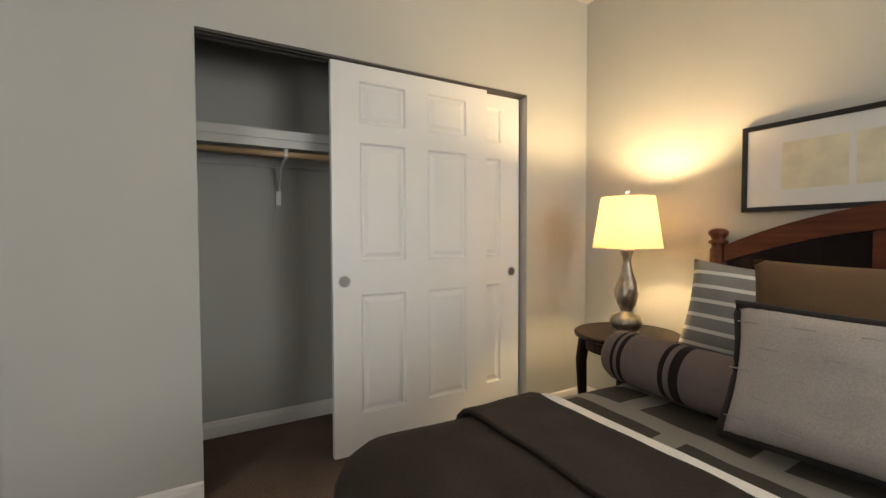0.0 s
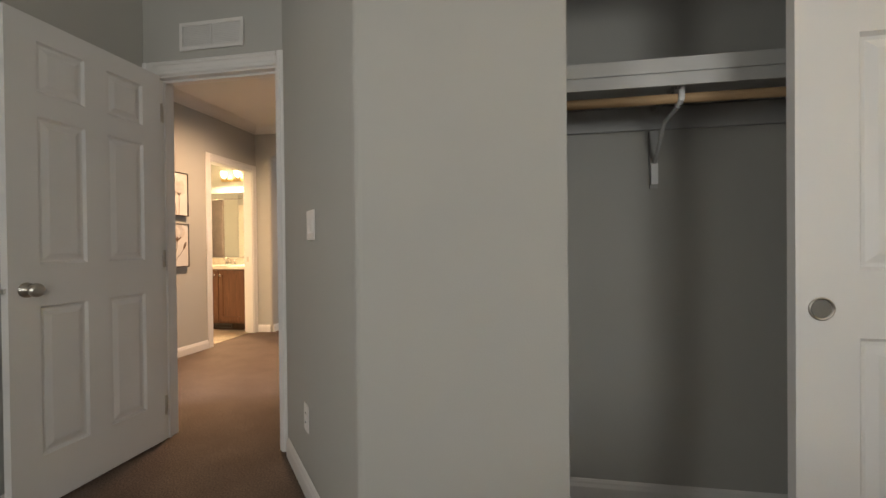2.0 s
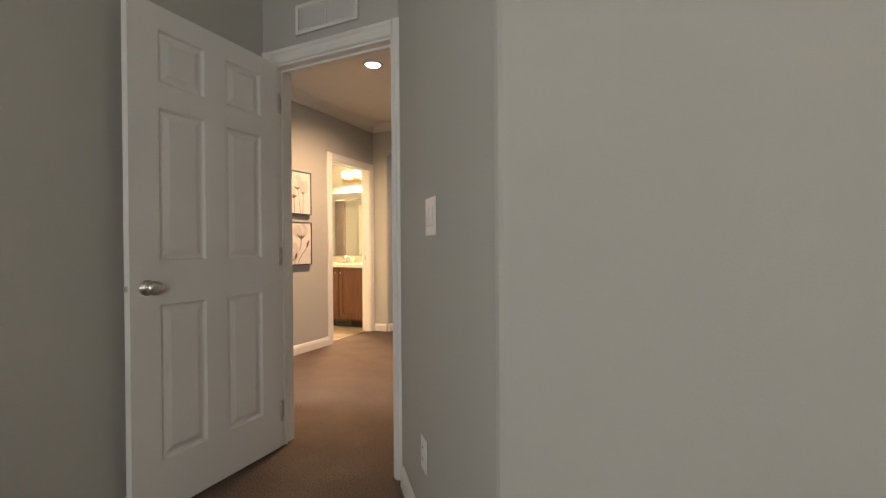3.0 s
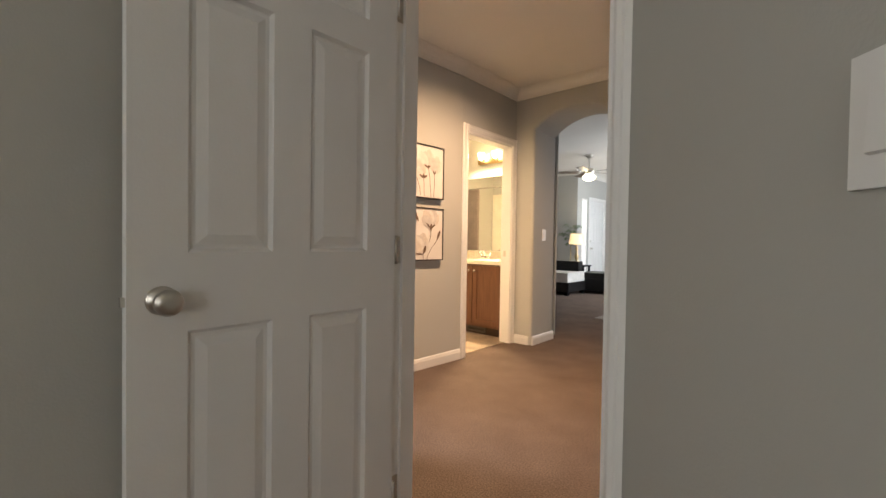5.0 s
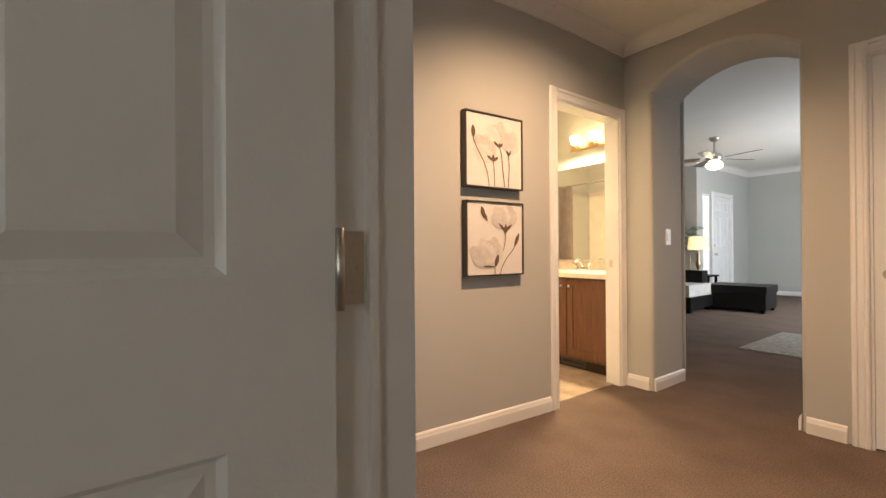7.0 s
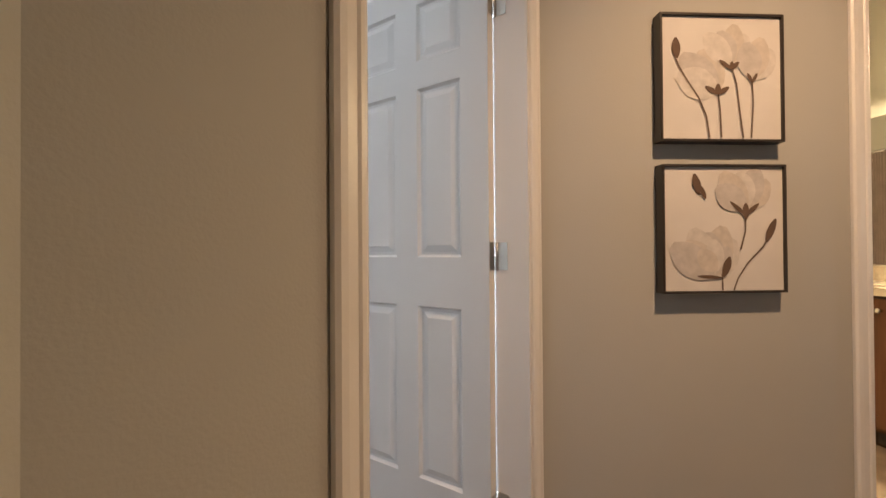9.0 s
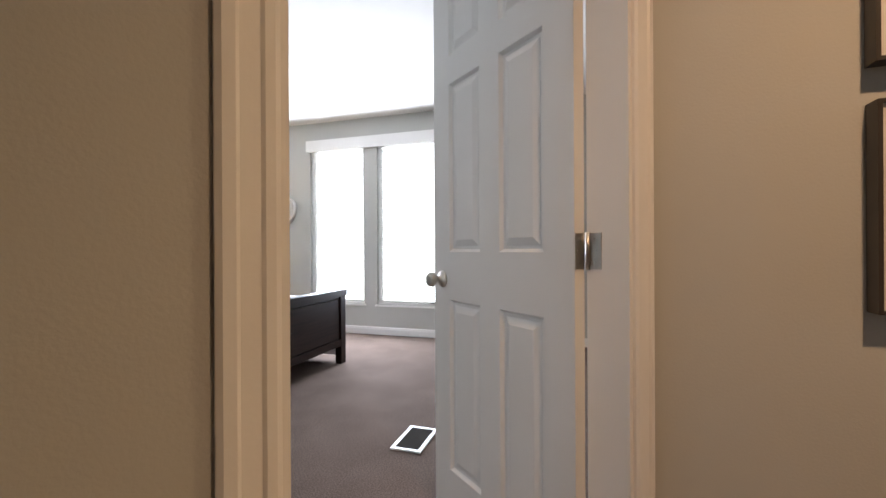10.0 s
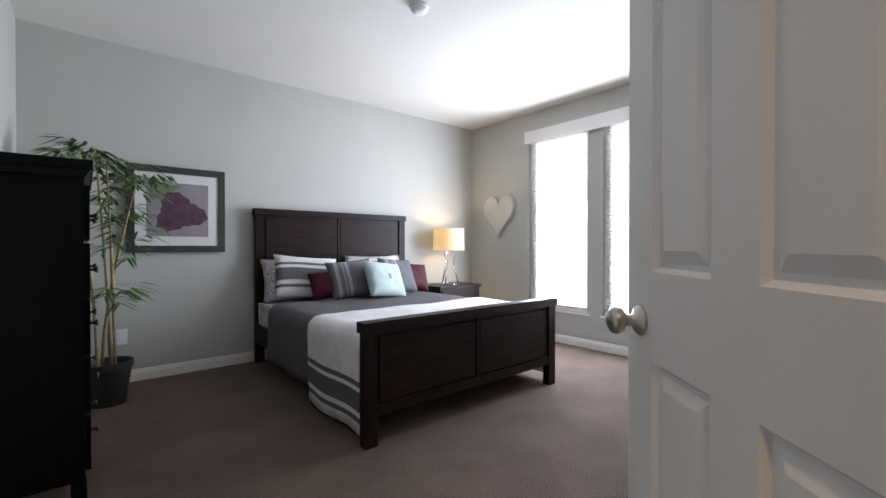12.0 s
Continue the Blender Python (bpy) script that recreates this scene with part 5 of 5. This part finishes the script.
part("shade", drum_shade(0.41, 0.67, 0.19, 0.185), shade_mat("white_shade", (0.85, 0.78, 0.66), (0.95, 0.85, 0.62)), l2, "glowing white drum shade")
lamp("bedside_lamp_light", "POINT", 19, WARM, pose(-4.28, -3.23, 0.6055 + 0.56), 0.03)


def heart():
    pts = []
    n = 44
    for i in range(n):
        t = 2 * math.pi * i / n
        x = 16 * math.sin(t) ** 3
        z = 13 * math.cos(t) - 5 * math.cos(2 * t) - 2 * math.cos(3 * t) - math.cos(4 * t)
        pts.append((x / 34 * 0.52, (z + 2.5) / 29 * 0.53))
    bm = bmesh.new()
    rings = []
    for k, y in ((1.0, -0.003), (1.0, -0.045), (0.97, -0.055), (0.93, -0.058)):
        rings.append([bm.verts.new((x * k, y, z * k)) for x, z in pts])
    for a, b in zip(rings, rings[1:]):
        for i in range(n):
            bm.faces.new((a[i], a[(i + 1) % n], b[(i + 1) % n], b[i]))
    bm.faces.new(rings[0])
    c = bm.verts.new((0, -0.060, 0.0))
    for i in range(n):
        bm.faces.new((rings[-1][i], rings[-1][(i + 1) % n], c))
    ob = part("wall_heart", bm, mat("cream_plaster_heart", (0.55, 0.52, 0.47), 0.7, var=0.08))
    ob.matrix_world = pose(-4.92, -2.965, 1.435, 0, 0, 90)
    tagged(ob, "large cream heart ornament hung on the wall", "wall ornament")


heart()
smk = thing("smoke_detector", pose(-2.59, -1.58, H2), "white round smoke detector on the ceiling", "smoke detector")
part("base", lathe([(0.062, -0.001), (0.062, -0.014), (0.055, -0.018)], 28), PLATE, smk)
part("cover", lathe([(0.05, -0.018), (0.052, -0.028), (0.042, -0.042), (0.02, -0.044)], 28), PLATE, smk, smooth=True)

# leaf picture
DFR = mat("dark_grey_frame", (0.035, 0.032, 0.028), 0.4, var=0.2, scale=20)
lp = picture("framed_leaf_print", pose(-1.51, -3.49, 1.365, 0, 0, 180), 0.70, 0.70, 0.04, 0.055, DFR, mat("taupe_print", (0.24, 0.21, 0.22), 0.7, var=0.1), "square framed print of a plum leaf above the wall plate", 0.075, MATB)
bm = bmesh.new()
pts = []
for i in range(28):
    a = 2 * math.pi * i / 28
    r = 0.145 * (1 + 0.22 * math.cos(3 * a + 0.6) + (0.06 if i % 2 else -0.03))
    pts.append((r * math.cos(a) * 1.15 + 0.01, r * math.sin(a) - 0.025))
bm.faces.new([bm.verts.new((x, -0.0345, z)) for x, z in pts])
part("leaf_shape", bm, mat("plum_ink", (0.075, 0.028, 0.055), 0.7, var=0.3, scale=18), lp, "plum coloured leaf")
bm = bmesh.new()
bm.faces.new([bm.verts.new((x, -0.0342, z)) for x, z in ((-0.20, 0.20), (0.02, 0.20), (-0.02, 0.16), (-0.12, 0.10), (-0.20, 0.06))])
part("olive_shape", bm, mat("olive_ink", (0.16, 0.16, 0.11), 0.7), lp)

# chest of drawers
ch = thing("chest_of_drawers", pose(0, 0, 0), "tall black wooden chest of drawers against the wall", "chest of drawers")
part("carcass", box(-0.915, -0.575, -2.395, -1.60, 0.12, 1.34), BLACKWOOD, ch)
part("crown", box(-0.945, -0.572, -2.425, -1.57, 1.375, 1.41), BLACKWOOD, ch, bevel=0.006)
part("cornice", prism([(-0.918, 1.3405), (-0.938, 1.3745), (-0.574, 1.3745), (-0.574, 1.3405)], -2.415, -1.58, axis="y"), BLACKWOOD, ch)
for x in (-0.895, -0.60):
    for y in (-2.365, -1.63):
        part("leg", prism([(x - 0.025, y - 0.03), (x + 0.025, y - 0.03), (x + 0.025, y + 0.03), (x - 0.025, y + 0.03)], 0, 0.1195), BLACKWOOD, ch)
for i in range(5):
    z = 0.15 + 0.236 * i
    dr = part("drawer", box(-0.934, -0.9155, -2.37, -1.625, z, z + 0.22), BLACKWOOD, ch, bevel=0.004)
    for y in (-2.2, -1.8):
        part("knob", lathe([(0.006, 0), (0.006, 0.012), (0.016, 0.022), (0.014, 0.028), (0.005, 0.03)], 12, None, pose(-0.934, y, z + 0.105, 0, -90)), BRONZE, dr, smooth=True)

# bamboo plant
bam = thing("bamboo_plant", pose(-1.03, -3.02, 0), "artificial bamboo plant with thin canes in a black pot", "plant")
part("pot", lathe([(0.105, 0), (0.135, 0.24), (0.147, 0.245), (0.147, 0.285), (0.135, 0.285), (0.128, 0.25)], 28), BLACK, bam, "black plastic nursery pot")
part("soil", lathe([(0.127, 0.243), (0.12, 0.249)], 24), mat("dark_soil", (0.04, 0.03, 0.02), 0.95, var=0.4, scale=40), bam)
rnd = random.Random(11)
for x, y, tx, ty, h in ((-0.04, 0.03, 0.0, 0.06, 1.62), (0.03, -0.02, -0.16, 0.10, 1.50), (-0.02, -0.04, 0.06, 0.02, 1.72), (0.05, 0.04, 0.16, 0.06, 1.66)):
    pts = [(x + (tx - x) * u ** 1.5, y + (ty - y) * u ** 1.5, 0.246 + (h - 0.246) * u) for u in (0, 0.2, 0.4, 0.6, 0.8, 1.0)]
    part("cane", tube(pts, [0.011, 0.0105, 0.010, 0.009, 0.007, 0.004], 8), CANE, bam, smooth=True)
    bm = bmesh.new()
    for k in range(20):
        u = rnd.choice((0.34, 0.62, 0.74, 0.82, 0.88, 0.92, 0.96, 1.0, 1.0, 1.0)) + rnd.uniform(-0.03, 0.02)
        u = min(u, 1.0)
        p = Vector((x + (tx - x) * u ** 1.5, y + (ty - y) * u ** 1.5, 0.246 + (h - 0.246) * u))
        a = rnd.uniform(0, 6.283)
        L = rnd.uniform(0.10, 0.26)
        q = p + Vector((math.cos(a) * L, math.sin(a) * L * 0.8, rnd.uniform(0.0, 0.10)))
        if q.y < -0.36:
            q.y = -0.36
        leafy(bm, p, p + (q - p) * 1.0, 0.0016)
        for j in range(7):
            b = p.lerp(q, 0.4 + 0.1 * j)
            aa = a + rnd.uniform(-1.5, 1.5)
            l0 = rnd.uniform(0.09, 0.16)
            leafy(bm, b, b + Vector((math.cos(aa) * l0, math.sin(aa) * l0, rnd.uniform(-0.09, -0.01))), rnd.uniform(0.008, 0.014), 0.014)
    part("leaves", bm, LEAF, bam, "narrow green leaves")
